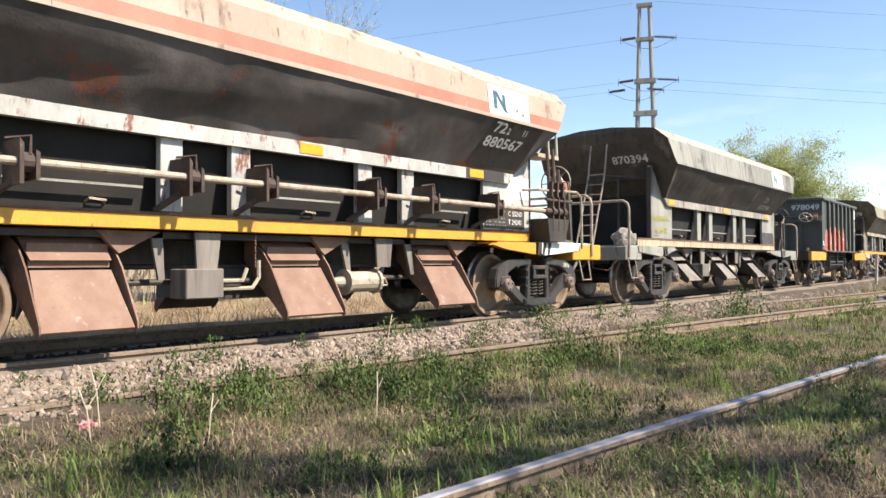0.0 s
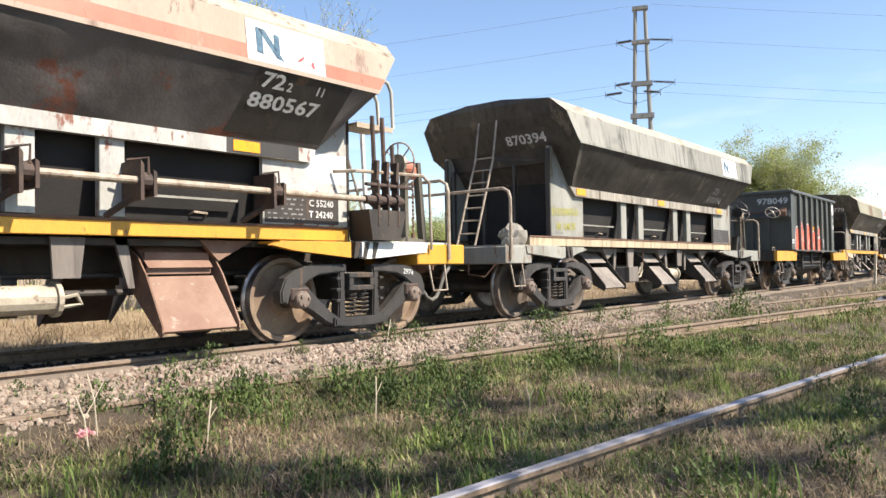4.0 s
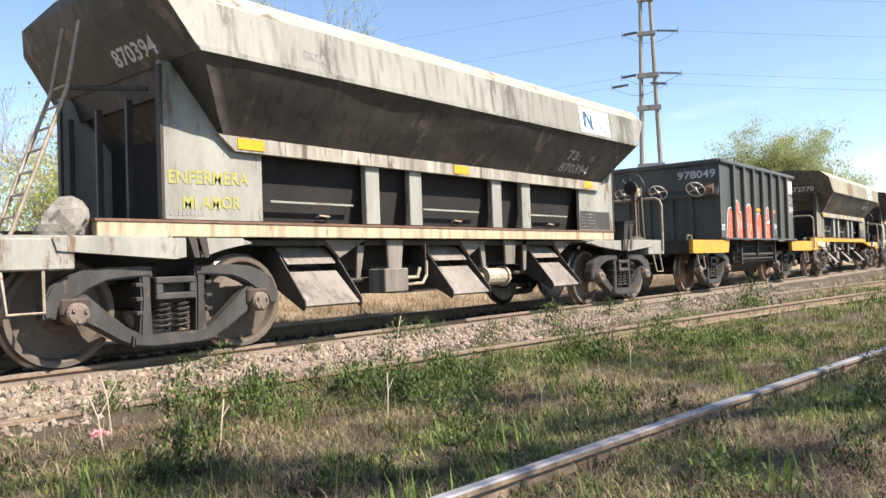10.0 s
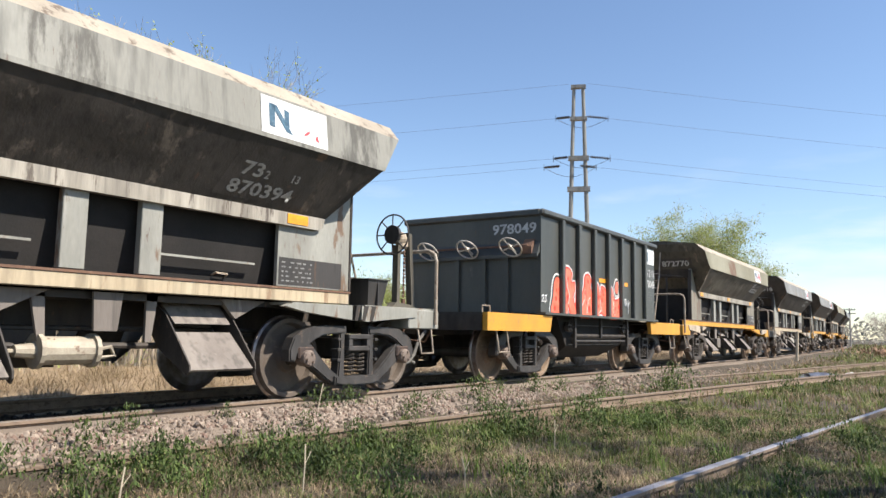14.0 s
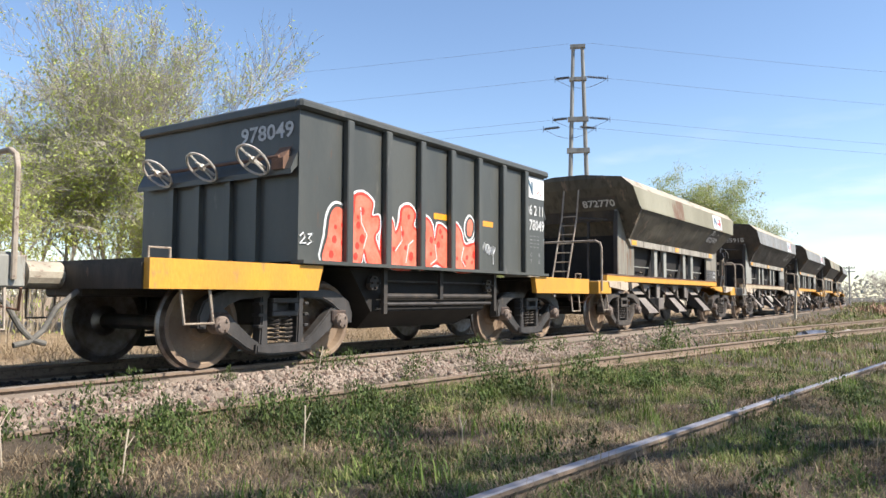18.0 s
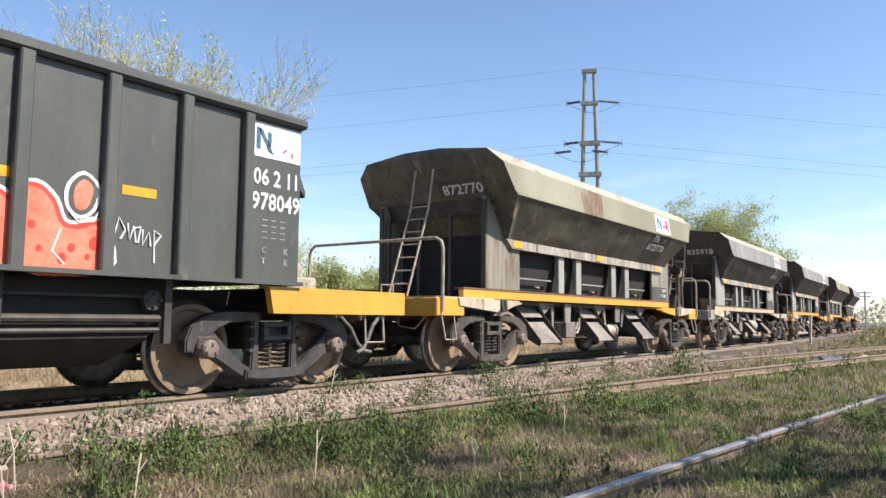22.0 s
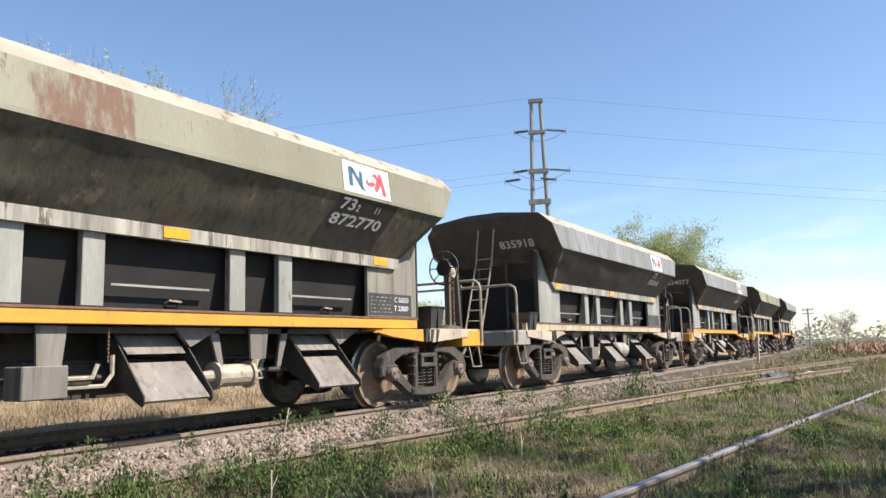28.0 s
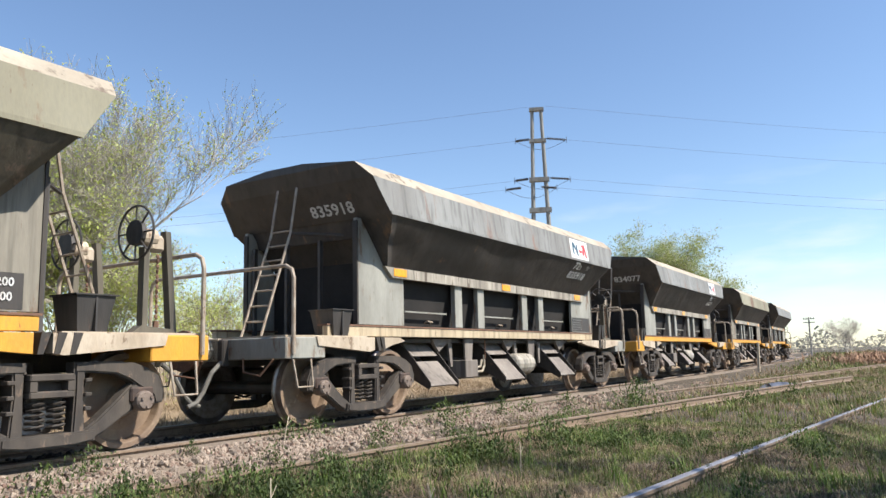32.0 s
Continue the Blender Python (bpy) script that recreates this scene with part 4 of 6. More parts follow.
    if number:
        d = Vector((0, -0.469, 0.64)).normalized()
        P = lambda z: side_y(z) - 0.004
        dx = 0.58 if shaft else -0.15 if rim == "rim_dark" else 0.12
        dz = 0.12 if rim != "rim_light" else -0.08
        bm = bmesh.new()
        bm.faces.new([bm.verts.new(p) for p in ((1.92 + dx, P(2.09), 2.09), (3.12 + dx, P(2.09), 2.09), (3.24 + dx, P(2.66), 2.66), (2.06 + dx, P(2.66), 2.66))])
        part("number_panel", bm, M["black"], w)
        dim = M["stencil_dim"] if deck == "grey" else M["stencil"]
        lettering(number, 0.215, w, (2.05 + dx, P(2.21 + dz) - 0.004, 2.21 + dz), (1, 0, 0), d, dim, "white stencilled wagon number", 1.0 if rim == "rim_dark" else 0.86)
        if code:
            first, small = code.split("|")[0].rsplit(" ", 1)
            lettering(first, 0.215, w, (2.12 + dx, P(2.385 + dz) - 0.004, 2.385 + dz), (1, 0, 0), d, dim, "", 0.28)
            lettering(small, 0.13, w, (2.43 + dx, P(2.385 + dz) - 0.004, 2.385 + dz), (1, 0, 0), d, dim)
            lettering(code.split("|")[1], 0.13, w, (2.78 + dx, P(2.40 + dz) - 0.004, 2.40 + dz), (1, 0, 0), d, dim)
        if has_emblem:
            onto_band(emblem(w, 2.5 if shaft else 2.28 if rim == "rim_light" else 1.95, 2.70, 3.09, -1.573, shaft or rim == "rim_light"))
        data_table(w, 3.05, 1.25, -1.054, 1.0, 0.30)
    for x in (-4.26, 4.26):
        WHEELSETS.extend(bogie(w, x, "black" if shaft else "bogie" if xc < 35 else "bogie_dust", "wheel_dark" if rim == "rim_light" else "wheel"))
    TRAIN.append((w, xc))
    return w


M["white_worn"] = surf("chipped_white_paint", (0.47, 0.47, 0.44), (0.34, 0.33, 0.30), (0.20, 0.075, 0.045), 0.6, 0, 3.2, 0.9, 0.2, spread=0.46)


M["shaft_iron"] = surf("dark_brown_iron", (0.095, 0.060, 0.045), (0.055, 0.040, 0.034), (0.16, 0.10, 0.07), 0.75, 0.2, 8.0, 0.9, spread=0.35)


def side_shaft(w):
    """Long worn operating shaft with brackets and cranks along the near side, and levers at its end."""
    bm = bmesh.new()
    rod(bm, (-4.3, -1.31, 1.53), (4.45, -1.31, 1.53), 0.034, 12)
    part("operating_shaft", bm, M["tube"], w, "worn pale operating shaft")
    for x in (-3.0, -1.62, -0.80, 0.70, 1.64, 3.00):
        bm = bmesh.new()
        prism(bm, [(x - 0.08, 1.36), (x - 0.05, 1.36), (x - 0.05, 1.66), (x - 0.08, 1.70)], -1.38, -1.05)
        prism(bm, [(x + 0.03, 1.40), (x + 0.06, 1.40), (x + 0.06, 1.60), (x + 0.03, 1.62)], -1.39, -1.15)
        rod(bm, (x - 0.05, -1.31, 1.53), (x + 0.03, -1.31, 1.53), 0.075, 12)
        pipe(bm, [(x, -1.36, 1.58), (x + 0.02, -1.32, 1.73), (x - 0.14, -1.26, 1.70)], 0.012, 5)
        rod(bm, (x, -1.28, 1.45), (x - 0.22, -1.04, 1.24), 0.030, 6)
        part("shaft_bracket", bm, M["shaft_iron"], w)
    bm = bmesh.new()
    for i, x in enumerate((4.38, 4.54, 4.70)):
        box(bm, x - 0.015, x + 0.015, -1.37, -1.26, 1.24, 1.76, 0.006)
        rod(bm, (x - 0.03, -1.31, 1.53), (x + 0.03, -1.31, 1.53), 0.085, 12)
        rod(bm, (x, -1.31, 1.50), (x + 0.05, -1.22, 2.50 - 0.30 * (i == 2)), 0.026, 6)
        prism(bm, [(x - 0.02, 1.66), (x + 0.02, 1.66), (x + 0.045, 1.98), (x + 0.005, 1.98)], -1.34, -1.25)
    rod(bm, (4.2, -1.34, 1.70), (4.95, -1.34, 1.70), 0.022, 6)
    rod(bm, (4.2, -1.32, 1.53), (4.80, -1.32, 1.53), 0.05, 10)
    part("lever_frame", bm, M["shaft_iron"], w, "rusty frame of operating levers")
    bm = bmesh.new()
    prism(bm, [(4.28, 1.08), (4.72, 1.08), (4.84, 1.42), (4.22, 1.42)], -1.36, -1.00)
    part("lever_bracket", bm, M["steel_dark"], w)
    bm = bmesh.new()
    pipe(bm, [(3.95, -1.08, 1.84), (4.10, -1.28, 1.84), (5.22, -1.28, 1.88), (5.32, -1.30, 1.80), (5.36, -1.29, 0.98)], 0.02, 6)
    part("grab_rail", bm, M["tube"], w)
    bm = bmesh.new()
    box(bm, 4.20, 4.78, -1.20, -0.80, 2.38, 2.405)
    box(bm, 4.20, 4.78, -1.215, -1.20, 2.35, 2.41)
    part("foot_plate", bm, M["deck_dirty"], w)
    for x, z in ((4.62, 2.80), (4.86, 2.96)):
        bm = bmesh.new()
        pipe(bm, [(x + 0.02, -1.12, 2.42), (x, -1.12, z - 0.10), (x - 0.06, -1.12, z), (x - 0.5, -1.12, z + 0.12)], 0.022, 8)
        part("grab_hoop", bm, M["white_worn"], w)
    for y in (-0.30, 0.10):
        bm = bmesh.new()
        rod(bm, (5.24, y, 1.08), (5.16, y, 2.62), 0.03, 8)
        part("ladder_post", bm, M["white"], w)


w0 = hopper_wagon(5.26, "black hopper wagon with red and cream rim and long side shaft", "rim_cream", "body_black", "yellow", "white", "chute_rust", "880567", "72 2|11", shaft=True)
side_shaft(w0)
bm = bmesh.new()
prism(bm, [(-4.2, 2.70), (4.21, 2.70), (4.32, 2.84), (-4.32, 2.84)], -1.566, -1.571)
onto_band(part("red_stripe", bm, M["rim_red"], w0, "faded red stripe along the rim"))
bm = bmesh.new()
box(bm, 2.57, 3.45, -1.1115, -1.1105, 1.902, 2.048)
part("number_panel", bm, M["black"], w0)
bm = bmesh.new()
box(bm, 3.62, 4.17, -1.0515, -1.0505, 1.70, 2.02)
part("paint_patch", bm, M["white"], w0, "fresh white paint patch")
lettering("C 55240", 0.10, w0, (3.62, -1.060, 1.44), (1, 0, 0), (0, 0, 1), M["stencil"])
lettering("T 24240", 0.10, w0, (3.62, -1.060, 1.32), (1, 0, 0), (0, 0, 1), M["stencil"])
lettering("2974", 0.09, w0, (4.26 + 0.70, -1.174, 0.70), (1, 0, -0.15), (0.15, 0, 1), M["stencil"])
w1 = hopper_wagon(18.05, "dark hopper wagon with pale streaked rim and grey ends", "rim_light", "body_brown", "cream", "grey", "chute_grey", "870394", "73 2|13")
lettering("MI AMOR", 0.17, w1, (-4.10, -1.052, 1.33), (1, 0, 0.03), (0, 0, 1), M["spray_yellow"], "yellow sprayed words", 0.62)
lettering("ENFERMERA", 0.17, w1, (-4.24, -1.052, 1.56), (1, 0, 0.03), (0, 0, 1), M["spray_yellow"], "yellow sprayed words", 0.86)
lettering("ERTA", 0.12, w1, (-3.05, -1.566 + 0.12 * 0.14, 2.80), (1, 0, 0), (0, 0.12, 1), M["stencil_dim"], "faint white chalked word")
for k in range(9):
    decal("writing_bar", [(-4.22 + 0.04 * k, 1.27), (-4.20 + 0.04 * k, 1.27), (-4.20 + 0.04 * k, 1.31), (-4.22 + 0.04 * k, 1.31)], w1, -1.054, M["stencil_dim"])
bm = bmesh.new()
bmesh.ops.create_icosphere(bm, subdivisions=3, radius=0.2, matrix=Matrix.Translation((-5.05, -0.85, 1.17)) @ Matrix.Rotation(0.5, 4, "Z") @ Matrix.Diagonal((1.3, 0.95, 0.72, 1)))
for v in bm.verts:
    v.co += v.normal * (0.20 * noise.noise(v.co * 3.1) + 0.07 * noise.noise(v.co * 11))
M["stone"] = surf("pale_concrete_lump", (0.27, 0.25, 0.215), (0.18, 0.165, 0.14), None, 0.95, 0, 8.0, 0.9, bump=0.6, fine=30)
part("concrete_lump", bm, M["stone"], w1, "rough pale lump of concrete on the deck")


def gondola_wagon(xc, label):
    w = thing("gondola_wagon", label, "freight wagon", "", (xc, CENTRE, 0))
    X0, X1, HY, Z0, Z1 = -2.85, 2.87, 1.40, 1.11, 2.78
    bm = bmesh.new()
    R = lambda x0, x1, hy, z: [(x0, -hy, z), (x1, -hy, z), (x1, hy, z), (x0, hy, z)]
    loft(bm, [R(X0, X1, HY, Z0), R(X0, X1, HY, Z1), R(X0 + 0.05, X1 - 0.05, HY - 0.05, Z1), R(X0 + 0.05, X1 - 0.05, HY - 0.05, 1.6)], True, True)
    part("body", bm, M["gondola"], w)
    bm = bmesh.new()
    for s in (-1, 1):
        box(bm, X0 - 0.05, X1 + 0.05, s * (HY - 0.03), s * (HY + 0.075), 2.75, 2.86, 0.03)
    for x, sg in ((X0, -1), (X1, 1)):
        box(bm, x + sg * 0.06, x - sg * 0.03, -HY, HY, 2.75, 2.86, 0.02)
    part("top_rim", bm, M["gondola"], w)
    for s in (-1, 1):
        for x in (-2.106, -1.40, -0.693, 0.013, 0.72, 1.426, 2.133):
            bm = bmesh.new()
            prism(bm, [(x - 0.055, Z0), (x + 0.055, Z0), (x + 0.055, 2.76), (x - 0.055, 2.76)], s * HY, s * (HY + 0.085))
            bmesh.ops.bevel(bm, geom=bm.edges[:], offset=0.012, segments=1, affect="EDGES")
            part("side_rib", bm, M["gondola"], w)
        bm = bmesh.new()
        box(bm, X0, X1, s * (HY - 0.1), s * (HY + 0.09), 1.085, 1.125)
        part("bottom_flange", bm, M["gondola"], w)
        for x0, x1, sl in ((-4.64, -2.50, -0.08), (4.62, 2.46, 0.06)):
            bm = bmesh.new()
            prism(bm, [(x0, 0.80), (x1 + sl, 0.80), (x1, 1.07), (x0, 1.07)], s * 1.36, s * 1.445)
            part("side_sill", bm, M["yellow"], w, "bright yellow end sill")
            bm = bmesh.new()
            e = -1 if x0 < 0 else 1
            pipe(bm, [(e * 4.28, s * 1.38, 0.81), (e * 4.26, s * 1.42, 0.48), (e * 3.94, s * 1.42, 0.48), (e * 3.96, s * 1.38, 0.81)], 0.016, 6)
            part("step", bm, M["tube"], w)
            bm = bmesh.new()
            pipe(bm, [(e * 4.56, s * 1.3, 1.07), (e * 4.56, s * 1.3, 1.17), (e * 4.34, s * 1.3, 1.17), (e * 4.34, s * 1.3, 1.07)], 0.014, 6)
            part("grab_handle", bm, M["tube"], w)
        # lower bay with pipes and uprights
        for x in (-1.25, -0.03, 1.41):
            bm = bmesh.new()
            box(bm, x - 0.035, x + 0.035, s * 1.26, s * 1.31, 0.70 if abs(x) < 0.1 else 0.52, 1.09)
            part("bay_upright", bm, M["steel_dark"], w)
        for z, r in ((0.93, 0.012), (0.74, 0.035), (0.64, 0.022)):
            bm = bmesh.new()
            rod(bm, (-1.25, s * 1.24, z), (1.38, s * 1.24, z), r, 8)
            part("door_shaft", bm, M["bogie"] if r < 0.03 else M["tube"] if r == 0.012 else M["steel_dark"], w)
        for x in (-1.42, 1.28):
            bm = bmesh.new()
            rod(bm, (x, s * 1.20, 0.90), (x, s * 1.27, 0.90), 0.09, 12)
            for k in range(4):
                rod(bm, (x + 0.06 * math.cos(k * 1.57), s * 1.27, 0.90 + 0.06 * math.sin(k * 1.57)), (x + 0.06 * math.cos(k * 1.57), s * 1.31, 0.90 + 0.06 * math.sin(k * 1.57)), 0.015, 6)
            part("ratchet", bm, M["steel_dark"], w)
    # belly coloured near-black for the shade beneath the wagon
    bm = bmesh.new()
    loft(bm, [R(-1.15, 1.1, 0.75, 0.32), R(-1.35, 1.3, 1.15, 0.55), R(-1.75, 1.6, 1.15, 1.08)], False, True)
    part("belly_hopper", bm, M["shade_black"], w)
    # front end: header band, folded lower sheet and three hand wheels
    for x, e in ((X0, -1), (X1, 1)):
        bm = bmesh.new()
        prism(bm, [(x, 2.14), (x + e * 0.10, 2.04), (x + e * 0.10, 2.10), (x, 2.30)], -HY + 0.02, HY - 0.02)
        part("end_band", bm, M["gondola"], w)
        for y in (-0.75, -0.3, 0.25, 0.75):
            bm = bmesh.new()
            box(bm, x, x + e * 0.06, y - 0.05, y + 0.05, 1.12, 2.08)
            part("end_stiffener", bm, M["gondola"], w)
    for y in (-0.96, -0.10, 0.74):
        bm = bmesh.new()
        hand_wheel(bm, Matrix.Translation((X0 - 0.26, y, 2.20)) @ Matrix.Rotation(radians(44), 4, "Y") @ Matrix.Rotation(y * 2, 4, "Z"), 0.20, 4, 0.035, 0.015)
        rod(bm, (X0, y, 2.10), (X0 - 0.34, y, 2.25), 0.02, 6)
        part("hand_wheel", bm, M["silver_wheel"], w, "dull metal hand wheel on the end wall")
    bm = bmesh.new()
    rod(bm, (X0 - 0.10, -1.2, 2.24), (X0 - 0.10, 1.1, 2.24), 0.02, 6)
    prism(bm, [(X0 - 0.12, 2.10), (X0, 2.10), (X0, 2.36), (X0 - 0.12, 2.22)], -1.28, -1.10)
    part("wheel_bracket", bm, M["rust"], w)
    bm = bmesh.new()
    box(bm, -4.62, 4.60, -0.32, 0.32, 0.72, 1.05, 0.02)
    for x0, x1 in ((-4.62, -2.85), (2.87, 4.60)):
        box(bm, x0, x1, -1.36, 1.36, 1.03, 1.072)
    for x0, x1 in ((-4.66, -4.52), (4.50, 4.64)):
        box(bm, x0, x1, -1.355, 1.355, 0.80, 1.03)
    part("underframe", bm, M["steel_dark"], w)
    for e, x in ((-1, -4.66), (1, 4.64)):
        bm = bmesh.new()
        rod(bm, (x, 0, 0.93), (x + e * 0.34, 0, 0.93), 0.13, 14)
        rod(bm, (x + e * 0.3, 0, 0.93), (x + e * 0.6, 0, 0.93), 0.065, 10)
        part("draw_gear", bm, M["cylinder"], w, "grey coupler housing")
        bm = bmesh.new()
        pipe(bm, [(x, -0.35, 0.78), (x + e * 0.2, -0.36, 0.62), (x + e * 0.32, -0.37, 0.42), (x + e * 0.45, -0.38, 0.32), (x + e * 0.58, -0.38, 0.30)], 0.026, 8)
        part("air_hose", bm, M["hose"], w)
    bm = bmesh.new()
    bmesh.ops.create_uvsphere(bm, u_segments=12, v_segments=8, radius=0.16, matrix=Matrix.Translation((3.35, -0.7, 1.3)) @ Matrix.Diagonal((1.3, 1, 1.0, 1)))
    box(bm, 3.15, 3.6, -0.95, -0.45, 1.07, 1.22, 0.02)
    part("brake_valve", bm, M["cylinder"], w)
    # writing
    y = -HY - 0.004
    lettering("978049", 0.24, w, (X0 - 0.006, -0.46, 2.47), (0, -1, 0), (0, 0, 1), M["stencil"], "stencilled wagon number", 0.86)
    emblem(w, 2.19, 2.37, 2.72, y, True, 1.92)
    lettering("06 2 11", 0.23, w, (2.24, y, 2.09), (1, 0, 0), (0, 0, 1), M["stencil"], "", 0.58)
    lettering("978049", 0.24, w, (2.225, y, 1.84), (1, 0, 0), (0, 0, 1), M["stencil"], "white stencilled wagon number", 0.64)
    for r in range(4):
        for k in range(3):
            decal("writing_bar", [(2.37 + 0.12 * k, 1.55 + 0.06 * r), (2.44 + 0.12 * k, 1.55 + 0.06 * r), (2.44 + 0.12 * k, 1.562 + 0.06 * r), (2.37 + 0.12 * k, 1.562 + 0.06 * r)], w, y, M["stencil_dim"])
    for z in (1.40, 1.29):
        lettering("C" if z > 1.35 else "T", 0.09, w, (2.37, y, z), (1, 0, 0), (0, 0, 1), M["stencil_dim"])
        lettering("K", 0.09, w, (2.66, y, z), (1, 0, 0), (0, 0, 1), M["stencil_dim"])
    for x in (-0.36, 0.86):
        decal("reflector", [(x, 1.78), (x + 0.32, 1.78), (x + 0.32, 1.86), (x, 1.86)], w, y, M["orange"], "orange reflector")
    graffiti(w, y)
    for x in (-2.81, 2.81):
        WHEELSETS.extend(bogie(w, x))
    TRAIN.append((w, xc))
    return w


def crosses(pts, x, z):
    """Whether (x, z) lies inside the outline pts."""
    hit = False
    for (a, b), (c, d) in zip(pts, pts[1:] + pts[:1]):
        if (b > z) != (d > z) and x < (c - a) * (z - b) / (d - b) + a:
            hit = not hit
    return hit


def graffiti(w, y):
    """Fat red sprayed shapes with dark inner lines, a white outline and darker dots, cut by the ribs that stand proud of them."""
    shapes = [
        [(-2.46, 1.12), (-2.40, 1.38), (-2.36, 1.60), (-2.28, 1.69), (-2.18, 1.68), (-2.08, 1.60), (-2.06, 1.30), (-2.06, 1.12)],
        [(-2.02, 1.12), (-2.00, 1.40), (-2.03, 1.60), (-1.95, 1.66), (-1.93, 1.83), (-1.80, 1.86), (-1.66, 1.79), (-1.68, 1.64), (-1.55, 1.64), (-1.55, 1.52), (-1.62, 1.40), (-1.47, 1.12), (-1.70, 1.12), (-1.78, 1.28), (-1.86, 1.12)],
        [(-1.38, 1.12), (-1.39, 1.58), (-1.26, 1.62), (-1.18, 1.48), (-1.08, 1.62), (-1.05, 1.77), (-0.92, 1.81), (-0.82, 1.74), (-0.86, 1.60), (-0.76, 1.50), (-0.74, 1.12)],
        [(-0.66, 1.12), (-0.66, 1.66), (-0.53, 1.70), (-0.42, 1.62), (-0.34, 1.44), (-0.26, 1.64), (-0.12, 1.60), (-0.04, 1.50), (-0.05, 1.12), (-0.30, 1.20), (-0.46, 1.12)],
        [(0.05, 1.12), (0.06, 1.62), (0.17, 1.68), (0.28, 1.60), (0.36, 1.44), (0.50, 1.42), (0.62, 1.46), (0.70, 1.38), (0.72, 1.12)],
        [(0.46, 1.60), (0.46, 1.72), (0.53, 1.79), (0.60, 1.73), (0.57, 1.60), (0.51, 1.56)],
    ]

    def spread(pts, d):
        """The outline pushed outwards by d, its foot kept on the flange."""
        out = []
        for i, (x, z) in enumerate(pts):
            (ax, az), (bx, bz) = pts[i - 1], pts[(i + 1) % len(pts)]
            nx, nz = -(bz - az), bx - ax
            k = max(math.hypot(nx, nz), 0.001)
            out.append((x + d * nx / k, max(z + d * nz / k, 1.114)))
        return out

    rnd = random.Random(3)
    o = None
    for i, pts in enumerate(shapes):
        mid = (min(p[0] for p in pts) + max(p[0] for p in pts)) / 2
        pts = [(mid + (x - mid) * 1.07, 1.12 + (z - 1.12) * 1.09) for x, z in pts]
        ring = decal("graffiti_outline", rounded(spread(pts, 0.070), 3), o or w, y - 0.0004 * i, M["white"], "white sprayed outline")
        o = o or ring
        decal("graffiti_back", rounded(spread(pts, 0.040), 3), o, y - 0.004 - 0.0004 * i, M["gondola"] if i in (0, 5) else M["graffiti_dark"], "sprayed edge inside the outline")
        decal("graffiti_shape", rounded(pts), o, y - 0.008, M["graffiti"], "red sprayed letter shape")
        mx = sum(p[0] for p in pts) / len(pts)
        dots = []
        for _ in range(60):
            x, z, r = mx + rnd.uniform(-0.3, 0.3), rnd.uniform(1.16, 1.78), rnd.uniform(0.026, 0.06)
            inside = all(crosses(pts, x + r * 1.2 * math.cos(a), z + r * 1.2 * math.sin(a)) for a in (0, 1.57, 3.14, 4.71))
            if inside and len(dots) < 6 and all(math.hypot(x - a, z - b) > r + c + 0.02 for a, b, c in dots):
                dots.append((x, z, r))
                decal("graffiti_dot", [(x + r * 0.8 * math.cos(a * 0.5236), z + r * math.sin(a * 0.5236)) for a in range(12)], o, y - 0.011, M["graffiti_dark"])
    for px in ([(-2.83, 1.38), (-2.78, 1.42), (-2.76, 1.37), (-2.83, 1.30), (-2.74, 1.31)], [(-2.72, 1.40), (-2.65, 1.42), (-2.70, 1.36), (-2.65, 1.33), (-2.72, 1.29)], [(-1.86, 1.78), (-1.84, 1.60), (-1.74, 1.46), (-1.80, 1.30)], [(-1.20, 1.30), (-1.06, 1.44), (-1.08, 1.62)], [(-0.98, 1.16), (-0.92, 1.40), (-0.82, 1.46)], [(-0.34, 1.44), (-0.30, 1.24), (-0.44, 1.16)], [(0.36, 1.44), (0.30, 1.26), (0.40, 1.16)], [(0.42, 1.58), (0.50, 1.50), (0.62, 1.52), (0.66, 1.60)],
               [(0.80, 1.42), (0.84, 1.58), (0.90, 1.48), (0.86, 1.40)], [(0.92, 1.54), (0.94, 1.40), (0.98, 1.52)], [(1.00, 1.38), (0.98, 1.50), (1.04, 1.52), (1.02, 1.38)], [(1.06, 1.50), (1.06, 1.36), (1.12, 1.48), (1.14, 1.36)], [(1.18, 1.22), (1.17, 1.50), (1.24, 1.46), (1.18, 1.38)]):
        bm = bmesh.new()
        pipe(bm, [(x, y - 0.004, z) for x, z in px], 0.009, 5)
        part("graffiti_scrawl", bm, M["white"], w, "white sprayed scrawl")


gondola_wagon(29.45, "black gondola wagon with red graffiti and yellow end sills")
w3 = hopper_wagon(40.80, "dark olive hopper wagon with weathered green-grey rim", "rim_dark", "body_olive", "yellow", "deck_dirty", "chute_grey", "872770", "73 2|11", second_brake=True)
lettering("C 56200", 0.10, w3, (3.62, -1.060, 1.44), (1, 0, 0), (0, 0, 1), M["stencil"])
lettering("T 23800", 0.10, w3, (3.62, -1.060, 1.32), (1, 0, 0), (0, 0, 1), M["stencil"])
hopper_wagon(53.50, "black hopper wagon with blue-grey weathered rim", "rim_grey", "black", "cream", "deck_dirty", "chute_grey", "835918", "72 2|11", tank=True)
hopper_wagon(66.10, "black hopper wagon with grey weathered rim and yellow sill", "rim_grey", "black", "yellow", "deck_dirty", "chute_grey", "834077", "72 2|11", tank=True)
hopper_wagon(78.80, "dark hopper wagon with grey weathered rim", "rim_dark", "black", "yellow", "deck_dirty", "chute_grey")
hopper_wagon(91.50, "dark hopper wagon with grey weathered rim", "rim_grey", "black", "yellow", "deck_dirty", "chute_grey")


